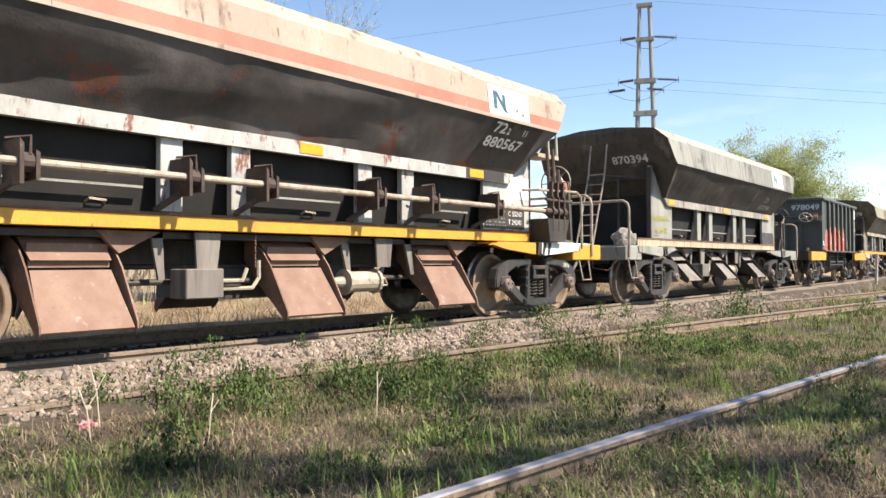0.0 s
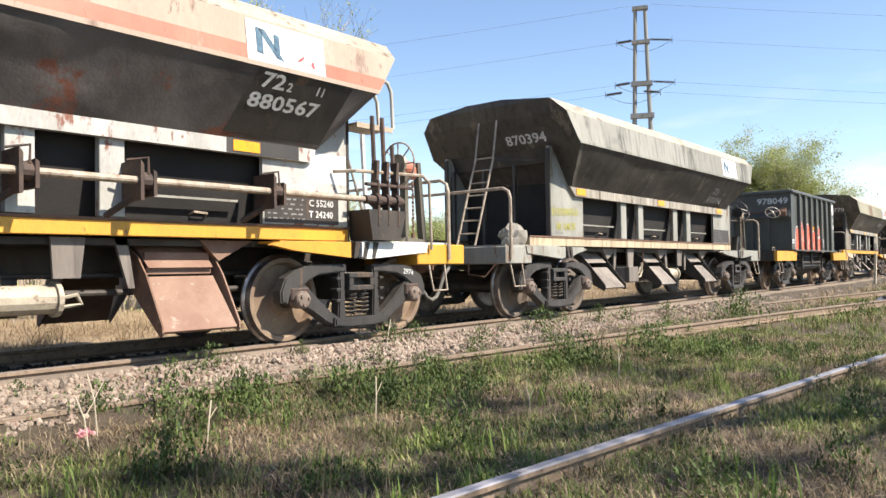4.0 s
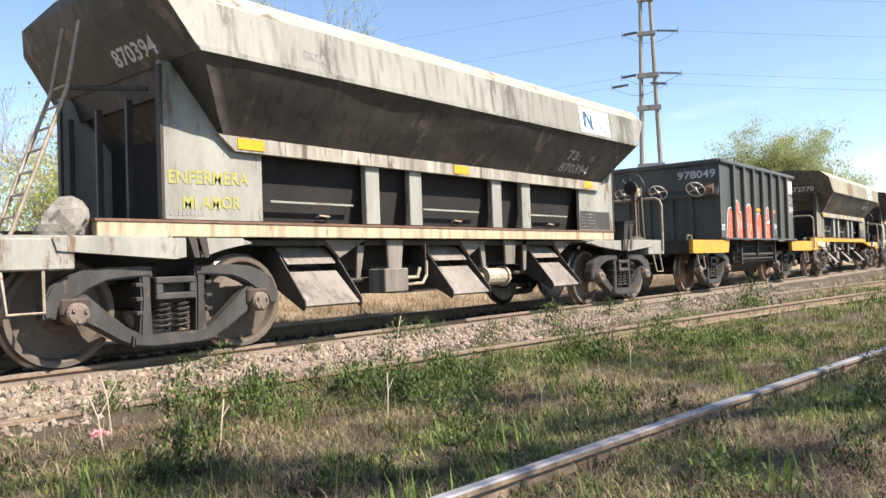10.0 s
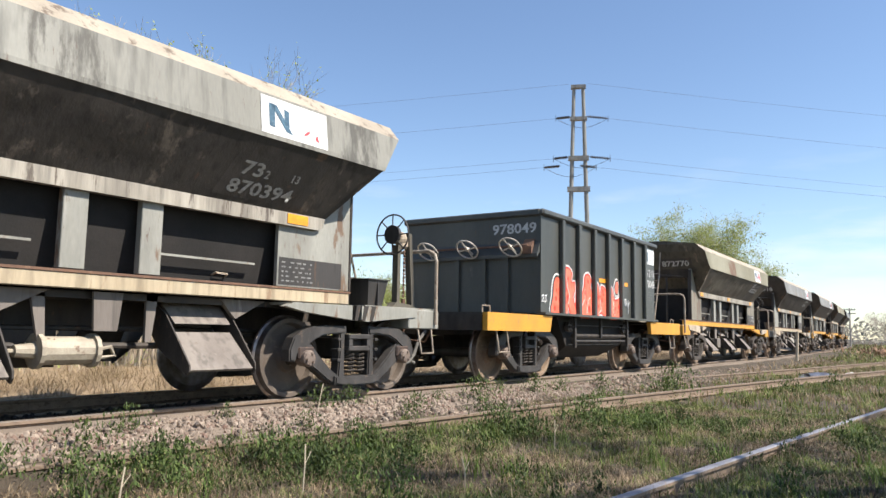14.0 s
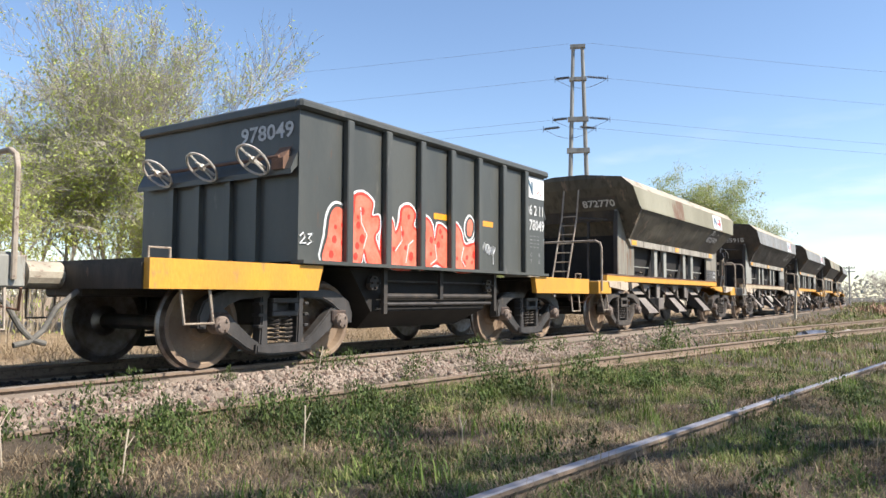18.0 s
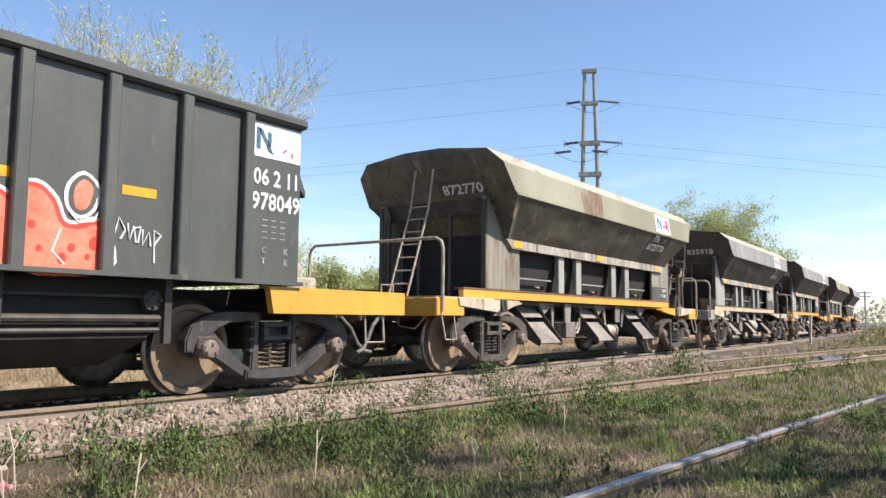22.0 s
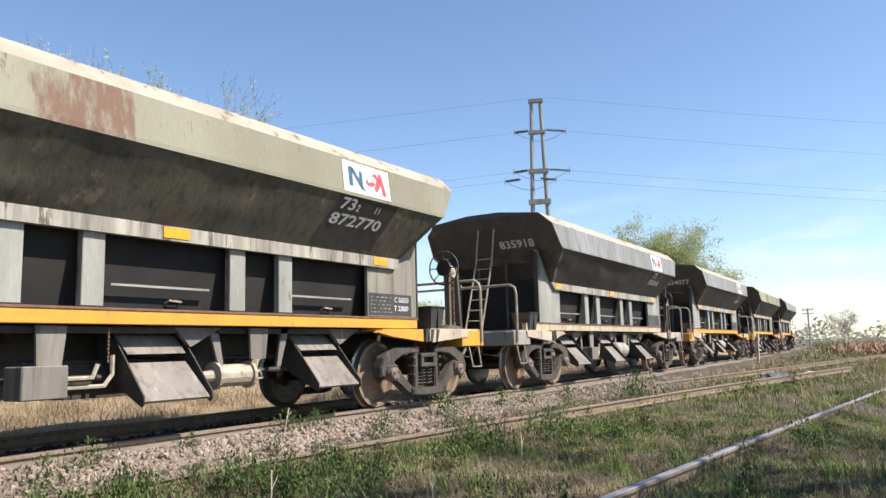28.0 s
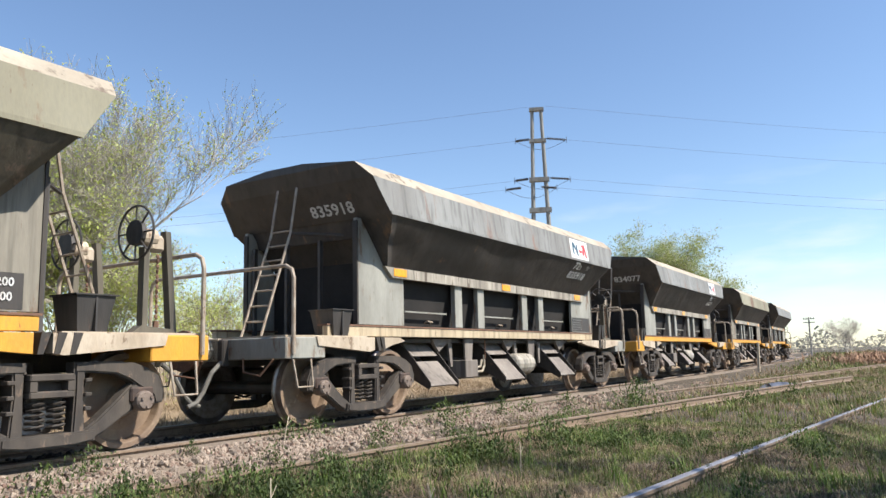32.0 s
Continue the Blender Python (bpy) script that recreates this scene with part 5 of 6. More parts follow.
# ---------------------------------------------------------------- plants, stones and the distance
RNG = np.random.default_rng(11)


def leafy(name, colours, rough=0.75, through=0.25, patch=0.0):
    """Leaf or blade material: a colour of its own for each blade."""
    m = bpy.data.materials.new(name)
    m.use_nodes = True
    n, l = m.node_tree.nodes, m.node_tree.links
    b = n["Principled BSDF"]
    geo = n.new("ShaderNodeNewGeometry")
    ramp = n.new("ShaderNodeValToRGB")
    ramp.color_ramp.interpolation = "LINEAR"
    while len(ramp.color_ramp.elements) < len(colours):
        ramp.color_ramp.elements.new(0.5)
    for i, c in enumerate(colours):
        ramp.color_ramp.elements[i].position = i / (len(colours) - 1)
        ramp.color_ramp.elements[i].color = (*c, 1)
    l.new(geo.outputs["Random Per Island"], ramp.inputs[0])
    colour = ramp.outputs[0]
    if patch:
        at = n.new("ShaderNodeTexCoord")
        tex = n.new("ShaderNodeTexNoise")
        tex.inputs["Scale"].default_value, tex.inputs["Detail"].default_value = 2.4, 3.0
        l.new(at.outputs["Object"], tex.inputs["Vector"])
        rng = n.new("ShaderNodeMapRange")
        rng.inputs["From Min"].default_value, rng.inputs["From Max"].default_value = 0.38, 0.62
        rng.inputs["To Min"].default_value, rng.inputs["To Max"].default_value = 1 - patch, 1 + patch
        l.new(tex.outputs["Fac"], rng.inputs["Value"])
        mul = n.new("ShaderNodeMix")
        mul.data_type, mul.blend_type = "RGBA", "MULTIPLY"
        mul.inputs["Factor"].default_value = 1.0
        l.new(colour, mul.inputs["A"])
        l.new(rng.outputs[0], mul.inputs["B"])
        colour = mul.outputs["Result"]
    l.new(colour, b.inputs["Base Color"])
    b.inputs["Roughness"].default_value = rough
    tr = n.new("ShaderNodeBsdfTranslucent")
    l.new(colour, tr.inputs["Color"])
    mx = n.new("ShaderNodeMixShader")
    mx.inputs[0].default_value = through
    l.new(b.outputs[0], mx.inputs[1])
    l.new(tr.outputs[0], mx.inputs[2])
    l.new(mx.outputs[0], n["Material Output"].inputs["Surface"])
    return m


M["grass"] = leafy("grass_blades", [(0.058, 0.086, 0.016), (0.108, 0.148, 0.030), (0.175, 0.208, 0.055), (0.255, 0.225, 0.105)], patch=0.55)
M["dry"] = leafy("dry_grass_blades", [(0.26, 0.19, 0.115), (0.13, 0.09, 0.055), (0.38, 0.30, 0.19), (0.09, 0.06, 0.038)], patch=0.5)
M["straw_blades"] = leafy("dead_straw_blades", [(0.34, 0.255, 0.155), (0.21, 0.15, 0.085), (0.43, 0.34, 0.215), (0.15, 0.10, 0.058)])
M["tall_grass"] = leafy("tall_grass_blades", [(0.08, 0.14, 0.02), (0.13, 0.20, 0.035), (0.18, 0.24, 0.05)])
M["thatch"] = leafy("dark_brown_thatch", [(0.09, 0.058, 0.038), (0.05, 0.034, 0.024), (0.15, 0.105, 0.07)], 0.9, 0.0)
M["weed"] = leafy("weed_leaves", [(0.034, 0.060, 0.012), (0.066, 0.104, 0.022), (0.125, 0.170, 0.042)], patch=0.4)
M["leaf"] = leafy("spring_leaves", [(0.40, 0.47, 0.10), (0.48, 0.54, 0.15), (0.54, 0.57, 0.22), (0.34, 0.39, 0.12)], 0.6, 0.5)
M["leaf_far"] = leafy("willow_leaves", [(0.24, 0.285, 0.085), (0.30, 0.34, 0.115), (0.345, 0.375, 0.15)], 0.6, 0.45)
M["twig"] = leafy("dry_twigs", [(0.38, 0.31, 0.22), (0.46, 0.39, 0.29), (0.28, 0.23, 0.17)], 0.9, 0.0)
M["bark"] = surf("grey_brown_bark", (0.50, 0.45, 0.385), (0.36, 0.32, 0.27), None, 0.9, 0, 12.0, 0.9, 0.5, bump=0.7)
# pale greyish tones: the haze of distance put into the leaf colour
M["haze_leaf"] = leafy("haze_tinted_foliage", [(0.27, 0.26, 0.21), (0.31, 0.295, 0.245), (0.34, 0.32, 0.27), (0.28, 0.29, 0.21)], 0.95, 0.4)


def mesh_of(name, verts, faces, material, kind="stuff", label="", category="", parent=None):
    me = bpy.data.meshes.new(name)
    me.from_pydata(verts, [], faces)
    me.materials.append(material)
    ob = new(name, me)
    if parent:
        ob.parent = parent
    return tagged(ob, label, category, kind=kind)


def blades(xs, ys, zs, length, width, lean, head=None):
    """Bent tapering blades, five points and three faces each."""
    n = len(xs)
    a = RNG.uniform(0, 2 * np.pi, n) if head is None else head
    side = np.stack([-np.sin(a), np.cos(a), np.zeros(n)], 1) * (width / 2)[:, None]
    out = np.stack([np.cos(a), np.sin(a), np.zeros(n)], 1)
    base = np.stack([xs, ys, zs], 1)
    up = np.array([0, 0, 1.0])
    mid = base + up * (length * 0.6 * np.cos(lean * 0.5))[:, None] + out * (length * 0.6 * np.sin(lean * 0.5))[:, None]
    tip = mid + up * (length * 0.45 * np.cos(lean))[:, None] + out * (length * 0.45 * np.sin(lean))[:, None]
    v = np.stack([base - side, base + side, mid + side * 0.75, mid - side * 0.75, tip], 1).reshape(-1, 3)
    i = np.arange(n) * 5
    f = np.concatenate([np.stack([i, i + 1, i + 2], 1), np.stack([i, i + 2, i + 3], 1), np.stack([i + 3, i + 2, i + 4], 1)])
    return v.tolist(), f.tolist()


def field(x, y, s, seed):
    return noise.noise((x * s, y * s, seed))


def ground_at(x, y):
    return ground_z(x, y) + 0.05 * noise.noise((x * 0.8, y * 0.8, 0)) * (1 if y < 5.6 or y > 9 else 0.15)


def scatter(count, x0, x1, y0, y1, keep):
    """Random places, thinned by keep(x, y) in 0..1."""
    out = []
    while len(out) < count:
        x, y = RNG.uniform(x0, x1), RNG.uniform(y0, y1)
        if RNG.random() < keep(x, y):
            out.append((x, y))
    return out


def tuft_blades(places, per, spread, len0, len1, w0, w1, lean0, lean1):
    xs, ys, ln = [], [], []
    for x, y in places:
        k = max(2, int(per * RNG.uniform(0.5, 1.4)))
        xs += list(RNG.normal(x, spread, k))
        ys += list(RNG.normal(y, spread, k))
        ln += [RNG.uniform(0.7, 1.2)] * k
    xs, ys, ln = np.array(xs), np.array(ys), np.array(ln)
    zs = np.array([ground_at(x, y) - 0.01 for x, y in zip(xs, ys)])
    n = len(xs)
    return blades(xs, ys, zs, ln * RNG.uniform(len0, len1, n), RNG.uniform(w0, w1, n), RNG.uniform(lean0, lean1, n))


def on_grass(x, y):
    """How far grass grows at a place: not on the siding rail, thinning out on the ballast."""
    if abs(y - (2.41 - 0.104 * x)) < 0.05 and -4 < x < 14:
        return 0.0
    edge = 5.38 + 0.35 * field(x, y, 0.7, 40.0)
    return min(max((edge - y) / 0.5, 0), 1)


def green_keep(x, y):
    return on_grass(x, y) * min(max(0.42 + 1.5 * field(x, y, 0.75, 3.0) + 0.7 * field(x, y, 2.6, 5.0), 0.02), 1)


def dry_keep(x, y):
    return on_grass(x, y) * min(max(0.45 - 1.3 * field(x, y, 0.75, 3.0) + 0.6 * field(x, y, 1.9, 9.0), 0.05), 1)


def clover_keep(x, y):
    near_rail = 0.55 if abs(y - (4.85 - 0.07 * x)) < 0.35 else 0.0
    return on_grass(x, y) * min(max(near_rail - 0.15 + 1.6 * field(x, y, 0.6, 21.0) + 0.6 * field(x, y, 2.0, 25.0), 0.0), 1)


v, f = tuft_blades(scatter(5200, 0.8, 13, -0.8, 5.95, green_keep), 14, 0.05, 0.03, 0.13, 0.004, 0.010, 0.4, 1.9)
mesh_of("grass", v, f, M["grass"], "stuff", "patchy green grass with dry stalks", "grass")
v, f = tuft_blades(scatter(6000, 0.8, 13, -0.8, 5.95, dry_keep), 15, 0.10, 0.03, 0.14, 0.003, 0.009, 1.0, 2.2)
mesh_of("dry_grass", v, f, M["dry"], "stuff", "flattened dry brown grass and thatch", "grass")
v, f = tuft_blades(scatter(4400, 0.8, 13, -0.8, 5.95, clover_keep), 18, 0.055, 0.02, 0.065, 0.008, 0.018, 0.6, 2.0)
mesh_of("low_weeds", v, f, M["weed"], "stuff", "mats of small dark green leaves", "weeds")
v, f = tuft_blades(scatter(4800, 0.8, 13, -0.8, 5.7, dry_keep), 6, 0.07, 0.04, 0.15, 0.003, 0.006, 1.2, 1.9)
mesh_of("dry_grass", v, f, M["straw_blades"], "stuff", "scattered pale straw lying on the grass", "grass")
v, f = tuft_blades(scatter(60, 1.5, 11, -0.3, 5.2, green_keep), 18, 0.06, 0.12, 0.26, 0.006, 0.013, 0.25, 1.3)
mesh_of("grass", v, f, M["tall_grass"], "stuff", "taller bright green grass tufts", "grass")
v, f = tuft_blades(scatter(230, 1.2, 11, -0.3, 5.4, lambda x, y: on_grass(x, y) * (0.05 + max(0, 1.6 * field(x, y, 0.9, 33.0)))), 34, 0.10, 0.05, 0.20, 0.003, 0.006, 0.7, 2.2)
mesh_of("dead_twigs", v, f, M["thatch"], "stuff", "small heaps of dark brown dead twigs", "twigs")
v, f = tuft_blades(scatter(420, 0.8, 11, -0.6, 5.3, dry_keep), 3, 0.05, 0.20, 0.38, 0.002, 0.004, 0.1, 1.0)
mesh_of("dry_grass", v, f, M["straw_blades"], "stuff", "single pale upright dry stems", "grass")
v, f = tuft_blades(scatter(2600, -9, 0.8, -6, 5.6, green_keep), 8, 0.07, 0.06, 0.18, 0.006, 0.014, 0.2, 1.5)
mesh_of("grass", v, f, M["grass"], "stuff", "patchy green grass", "grass")
v, f = tuft_blades(scatter(2600, 0.8, 13, -6, -0.8, green_keep), 8, 0.07, 0.06, 0.18, 0.006, 0.014, 0.2, 1.5)
mesh_of("grass", v, f, M["grass"], "stuff", "patchy green grass", "grass")
v, f = tuft_blades(scatter(4200, -9, 13, -6, 5.6, lambda x, y: dry_keep(x, y) if x < 0.8 or y < -0.8 else 0.0), 8, 0.10, 0.05, 0.18, 0.005, 0.011, 0.8, 1.9)
mesh_of("dry_grass", v, f, M["dry"], "stuff", "flattened dry brown grass", "grass")
v, f = tuft_blades(scatter(7000, 13, 45, -7, 5.8, green_keep), 7, 0.10, 0.08, 0.22, 0.008, 0.022, 0.2, 1.4)
mesh_of("grass", v, f, M["grass"], "stuff", "patchy green grass beside the siding", "grass")
v, f = tuft_blades(scatter(4600, 13, 45, -7, 5.8, dry_keep), 6, 0.12, 0.08, 0.24, 0.008, 0.02, 0.5, 1.7)
mesh_of("dry_grass", v, f, M["straw_blades"], "stuff", "dry brown grass beside the siding", "grass")
v, f = tuft_blades(scatter(9000, 40, 150, -45, 14.0, lambda x, y: (1.0 if y < 5.3 + bend(x) else 0.0) * (1.0 if y > -10 else 0.4)), 5, 0.3, 0.12, 0.32, 0.03, 0.08, 0.2, 1.3)
mesh_of("grass", v, f, M["grass"], "stuff", "far rough grass", "grass")
v, f = tuft_blades(scatter(5600, -3, 40, 9.0, 13.5, lambda x, y: min(max(0.45 + 1.4 * field(x, y, 1.1, 60.0), 0.03), 1)), 10, 0.13, 0.10, 0.55, 0.004, 0.010, 1.0, 2.5)
mesh_of("straw", v, f, M["straw_blades"], "stuff", "thick dead straw behind the track", "straw")


def weed_plant(places, label, size=1.0):
    """Leafy broad weeds: rosettes of many small leaves on short stems."""
    xs, ys, zs, ln, wd, le = [], [], [], [], [], []
    for x, y, s in places:
        k = int(210 * s)
        g = ground_at(x, y)
        for _ in range(k):
            a, r = RNG.uniform(0, 6.28), abs(RNG.normal(0, 0.11 * s))
            xs.append(x + r * math.cos(a) * 1.4)
            ys.append(y + r * math.sin(a))
            zs.append(g + max(0.0, RNG.uniform(-0.02, 0.20 * s) * (1 - r / (0.4 * s + 0.01))))
            ln.append(RNG.uniform(0.018, 0.05) * s ** 0.5)
            wd.append(RNG.uniform(0.007, 0.016) * s ** 0.5)
            le.append(RNG.uniform(0.4, 1.8))
    v, f = blades(np.array(xs), np.array(ys), np.array(zs), np.array(ln), np.array(wd), np.array(le))
    return v, f


def place_plant(x, y, s, label):
    v, f = weed_plant([(0.0, 0.0, s)], label)
    g = ground_at(0.0, 0.0)
    ob = mesh_of("weed_plant", [(a, b, c - g) for a, b, c in v], f, M["weed"], "stuff", label, "weed")
    ob.location = (x, y, ground_at(x, y))
    tagged(ob, group="weeds on the ballast")
    return ob


for x, y, s in ((3.85, 5.92, 1.1), (3.3, 5.62, 1.3), (9.05, 5.66, 1.9), (6.2, 5.95, 1.3), (6.7, 5.98, 1.2), (7.4, 5.55, 1.2), (2.55, 5.35, 1.3), (4.9, 5.95, 0.7), (10.8, 5.72, 1.5), (11.6, 5.66, 1.3), (8.3, 5.85, 0.7), (5.5, 5.45, 1.0), (13.2, 5.6, 1.4), (2.2, 5.85, 0.6), (7.0, 5.35, 0.9), (10.2, 6.0, 0.8)):
    place_plant(x, y, s, "low leafy green weed growing in pale ballast")
for x, y, s in ((14.7, 4.75, 3.2), (13.6, 4.5, 2.2), (4.3, 4.7, 1.8), (3.5, 4.75, 1.6), (2.9, 4.6, 1.7), (5.4, 4.6, 1.5), (6.3, 3.9, 1.6), (7.6, 4.2, 2.0), (8.6, 3.9, 2.2), (9.6, 4.2, 1.8), (4.2, 3.4, 1.3), (3.7, 2.9, 1.2), (6.1, 1.15, 1.3), (4.6, 0.95, 1.2), (3.6, 1.35, 1.2), (17.5, 3.2, 2.0), (20.0, 2.6, 2.2), (5.2, 2.9, 1.2), (8.6, 0.9, 1.4)):
    place_plant(x, y, s, "bushy dark green weed among the grass")

for i in range(13):
    x = 3.0 + 0.3 * i + RNG.uniform(-0.1, 0.1)
    place_plant(x, 5.36 - 0.07 * (x - 2.5) + RNG.uniform(-0.30, -0.02), RNG.uniform(0.5, 1.1), "bushy green weed along the rusty rail")

spots = [(x, y, RNG.uniform(0.5, 1.5)) for x, y in scatter(65, 2.2, 12.5, 3.2, 5.35, lambda x, y: min(max(0.15 + 1.8 * field(x, y, 0.8, 71.0) + 0.25 * (abs(y - 5.0 + 0.07 * (x - 2.5)) < 0.3), 0.0), 1.0))]
spots += [(x, y, RNG.uniform(0.4, 1.0)) for x, y in scatter(60, 2.0, 11.0, -0.2, 3.2, lambda x, y: min(max(2.0 * field(x, y, 0.9, 83.0), 0.0), 1.0))]
v, f = weed_plant(spots, "")
mesh_of("low_weeds", v, f, M["weed"], "stuff", "scattered leafy green weeds among the grass", "weeds")

# tall dry stalks
for x, y, h, dx in ((2.35, 4.95, 0.42, -0.06), (2.20, 4.75, 0.36, -0.08), (3.95, 3.95, 0.34, 0.03), (2.75, 4.3, 0.30, 0.05), (4.9, 3.2, 0.26, -0.03), (7.2, 3.6, 0.30, 0.05), (6.1, 5.9, 0.28, 0.09)):
    bm = bmesh.new()
    g = ground_at(x, y)
    pipe(bm, [(x, y, g - 0.02), (x + dx * 0.4, y, g + h * 0.6), (x + dx, y + 0.02, g + h)], 0.005, 5)
    rod(bm, (x + dx * 0.4, y, g + h * 0.6), (x + dx * 0.4 + 0.06, y, g + h * 0.85), 0.003, 4)
    tagged(part("dry_stalk", bm, M["twig"]), "tall pale dry weed stalk in the grass", "stalk", "dry stalks")

# ---------------------------------------------------------------- power pylon, lines and poles
M["concrete"] = surf("grey_weathered_concrete", (0.30, 0.30, 0.28), (0.22, 0.22, 0.205), (0.14, 0.13, 0.12), 0.9, 0, 0.6, 0.8, 0.5, spread=0.3)
M["insulator"] = surf("dark_glazed_insulator", (0.06, 0.06, 0.065), (0.09, 0.085, 0.08), None, 0.35, 0, 3.0, 0.5)
M["wire"] = surf("grey_cable", (0.16, 0.17, 0.18), (0.12, 0.12, 0.13), None, 0.5, 0.6, 2.0, 0.4)
PX, PY = 63.6, 28.9
ALONG = Vector((0.63, -0.77, 0)).normalized()
ACROSS = Vector((-ALONG.y, ALONG.x, 0))
EYE_RIGHT = Vector((0.41, -0.91, 0))


def build_pylon():
    p = thing("power_pylon", "grey twin-pole concrete power pylon with insulators", "pylon", "", (PX, PY, 0))
    for s in (-1, 1):
        bm = bmesh.new()
        rod(bm, EYE_RIGHT * s * 1.05, EYE_RIGHT * s * 0.42 + Vector((0, 0, 24.1)), 0.25, 12, 0.16)
        part("pole", bm, M["concrete"], p)
    for z, hw, hh in ((24.1, 0.70, 0.16), (21.0, 0.80, 0.16), (17.2, 0.95, 0.20), (14.25, 1.05, 0.22), (9.0, 1.2, 0.22)):
        bm = bmesh.new()
        bmesh.ops.create_cube(bm, size=1.0, matrix=Matrix.Translation((0, 0, z)) @ Matrix((EYE_RIGHT, Vector((-EYE_RIGHT.y, EYE_RIGHT.x, 0)), Vector((0, 0, 1)))).transposed().to_4x4() @ Matrix.Diagonal((hw * 2, 0.5, hh * 2, 1)))
        part("cross_beam", bm, M["concrete"], p)
    ends = []
    for z, o in ((21.2, 0.0), (17.35, 0.2), (16.45, -0.6)):
        for s in (-1, 1):
            a = EYE_RIGHT * s * (0.75 + 0.2 * (z < 20)) + ACROSS * o * 0.4 + Vector((0, 0, z))
            long = 1.9 if s > 0 else 1.25
            if z < 17:
                a += EYE_RIGHT * (-0.8 if s < 0 else -0.9)
                long = 1.4
            b = a + ALONG * s * long + EYE_RIGHT * s * 0.15 + Vector((0, 0, -0.12 if s > 0 else -0.2))
            bm = bmesh.new()
            rod(bm, a, b, 0.035, 6)
            for i in range(11):
                q = a.lerp(b, 0.12 + 0.078 * i)
                d = (b - a).normalized()
                rod(bm, q - d * 0.05, q + d * 0.05, 0.15, 8, 0.06)
            rod(bm, b - Vector((0, 0, 0.3)), b + Vector((0, 0, 0.3)), 0.03, 6)
            part("insulator_string", bm, M["insulator"], p)
            ends.append((s, b))
        bm = bmesh.new()
        l, r = ends[-2][1], ends[-1][1]
        pipe(bm, [l.lerp(r, k / 8) + Vector((0, 0, -0.9 * math.sin(math.pi * k / 8))) for k in range(9)], 0.02, 5)
        part("jumper_cable", bm, M["wire"], p)
    ends.append((1, EYE_RIGHT * 0.9 + Vector((0, 0, 24.4))))
    ends.append((-1, EYE_RIGHT * -0.9 + Vector((0, 0, 24.4))))
    for s, b in ends:
        start = Vector((PX, PY, 0)) + b
        d = ALONG if s > 0 else Vector((-0.45, 0.89, 0))
        far = start + d * 110
        bm = bmesh.new()
        pipe(bm, [start.lerp(far, k / 14) + Vector((0, 0, -2.6 * math.sin(math.pi * k / 14))) for k in range(15)], 0.010, 5)
        tagged(part("power_line", bm, M["wire"]), "thin grey overhead power cable against the sky", "cable", "overhead cables")


build_pylon()


def telegraph_pole(x, y, h):
    p = thing("telegraph_pole", "weathered wooden telegraph pole with a short crossarm", "pole", "", (x, y, -0.3))
    bm = bmesh.new()
    rod(bm, (0, 0, 0), (0, 0, h), 0.14, 10, 0.10)
    part("shaft", bm, M["bark"], p)
    for z in (h - 0.25, h - 0.75):
        bm = bmesh.new()
        box(bm, -0.06, 0.06, -0.75, 0.75, z - 0.06, z + 0.06)
        part("crossarm", bm, M["bark"], p)
    for y2 in (-0.65, -0.3, 0.3, 0.65):
        bm = bmesh.new()
        rod(bm, (0, y2, h - 0.19), (0, y2, h - 0.05), 0.05, 6)
        part("insulator", bm, M["insulator"], p)


telegraph_pole(118.0, 12.9, 5.4)

# ---------------------------------------------------------------- trees


def grow(h, spread, seed, stems=1, levels=4, droop=0.0, thin=1.0):
    """Limbs as tapering segments and the twig tips where leaves sit."""
    rnd = random.Random(seed)
    segs, tips = [], []

    def branch(p, d, length, r, level):
        steps = 3
        for k in range(steps):
            d2 = (d + Vector((rnd.gauss(0, 0.16), rnd.gauss(0, 0.16), rnd.gauss(0.03, 0.10) - droop * (level > 1) * 0.25))).normalized()
            q = p + d2 * (length / steps)
            r2 = r * 0.82
            segs.append((p.copy(), q.copy(), r, r2))
            if level >= levels - 1:
                tips.append((q.copy(), d2.copy(), level))
            if level < levels and (k > 0 or level > 0):
                for _ in range(2 if level < 2 else rnd.choice((1, 2, 2))):
                    az, el = rnd.uniform(0, 6.28), rnd.uniform(0.35, 0.95)
                    side = Vector((math.cos(az), math.sin(az), 0))
                    nd = (d2 * math.cos(el) + side * math.sin(el) * spread + Vector((0, 0, 0.12))).normalized()
                    branch(q, nd, length * rnd.uniform(0.5, 0.72), r2 * 0.62, level + 1)
            p, d, r = q, d2, r2
        tips.append((p.copy(), d.copy(), level))

    for i in range(stems):
        a = 6.28 * i / max(stems, 1) + rnd.uniform(0, 1)
        lean = 0.22 if stems > 1 else 0.05
        branch(Vector((0.25 * math.cos(a) * (stems > 1), 0.25 * math.sin(a) * (stems > 1), 0)), Vector((math.cos(a) * lean, math.sin(a) * lean, 1)).normalized(), h * rnd.uniform(0.46, 0.56), 0.024 * h * thin / (1 + 0.35 * (stems - 1)), 0)
    return segs, tips


def tubes(segs, sides=5):
    v, f = [], []
    for p, q, r, r2 in segs:
        d = (q - p).normalized()
        u = d.orthogonal().normalized()
        w = d.cross(u)
        s = sides if r > 0.02 else 3
        b = len(v)
        for c, rr in ((p, r), (q, r2)):
            for i in range(s):
                a = 6.2832 * i / s
                v.append(tuple(c + (u * math.cos(a) + w * math.sin(a)) * max(rr, 0.003)))
        for i in range(s):
            j = (i + 1) % s
            f.append((b + i, b + j, b + s + j, b + s + i))
    return v, f


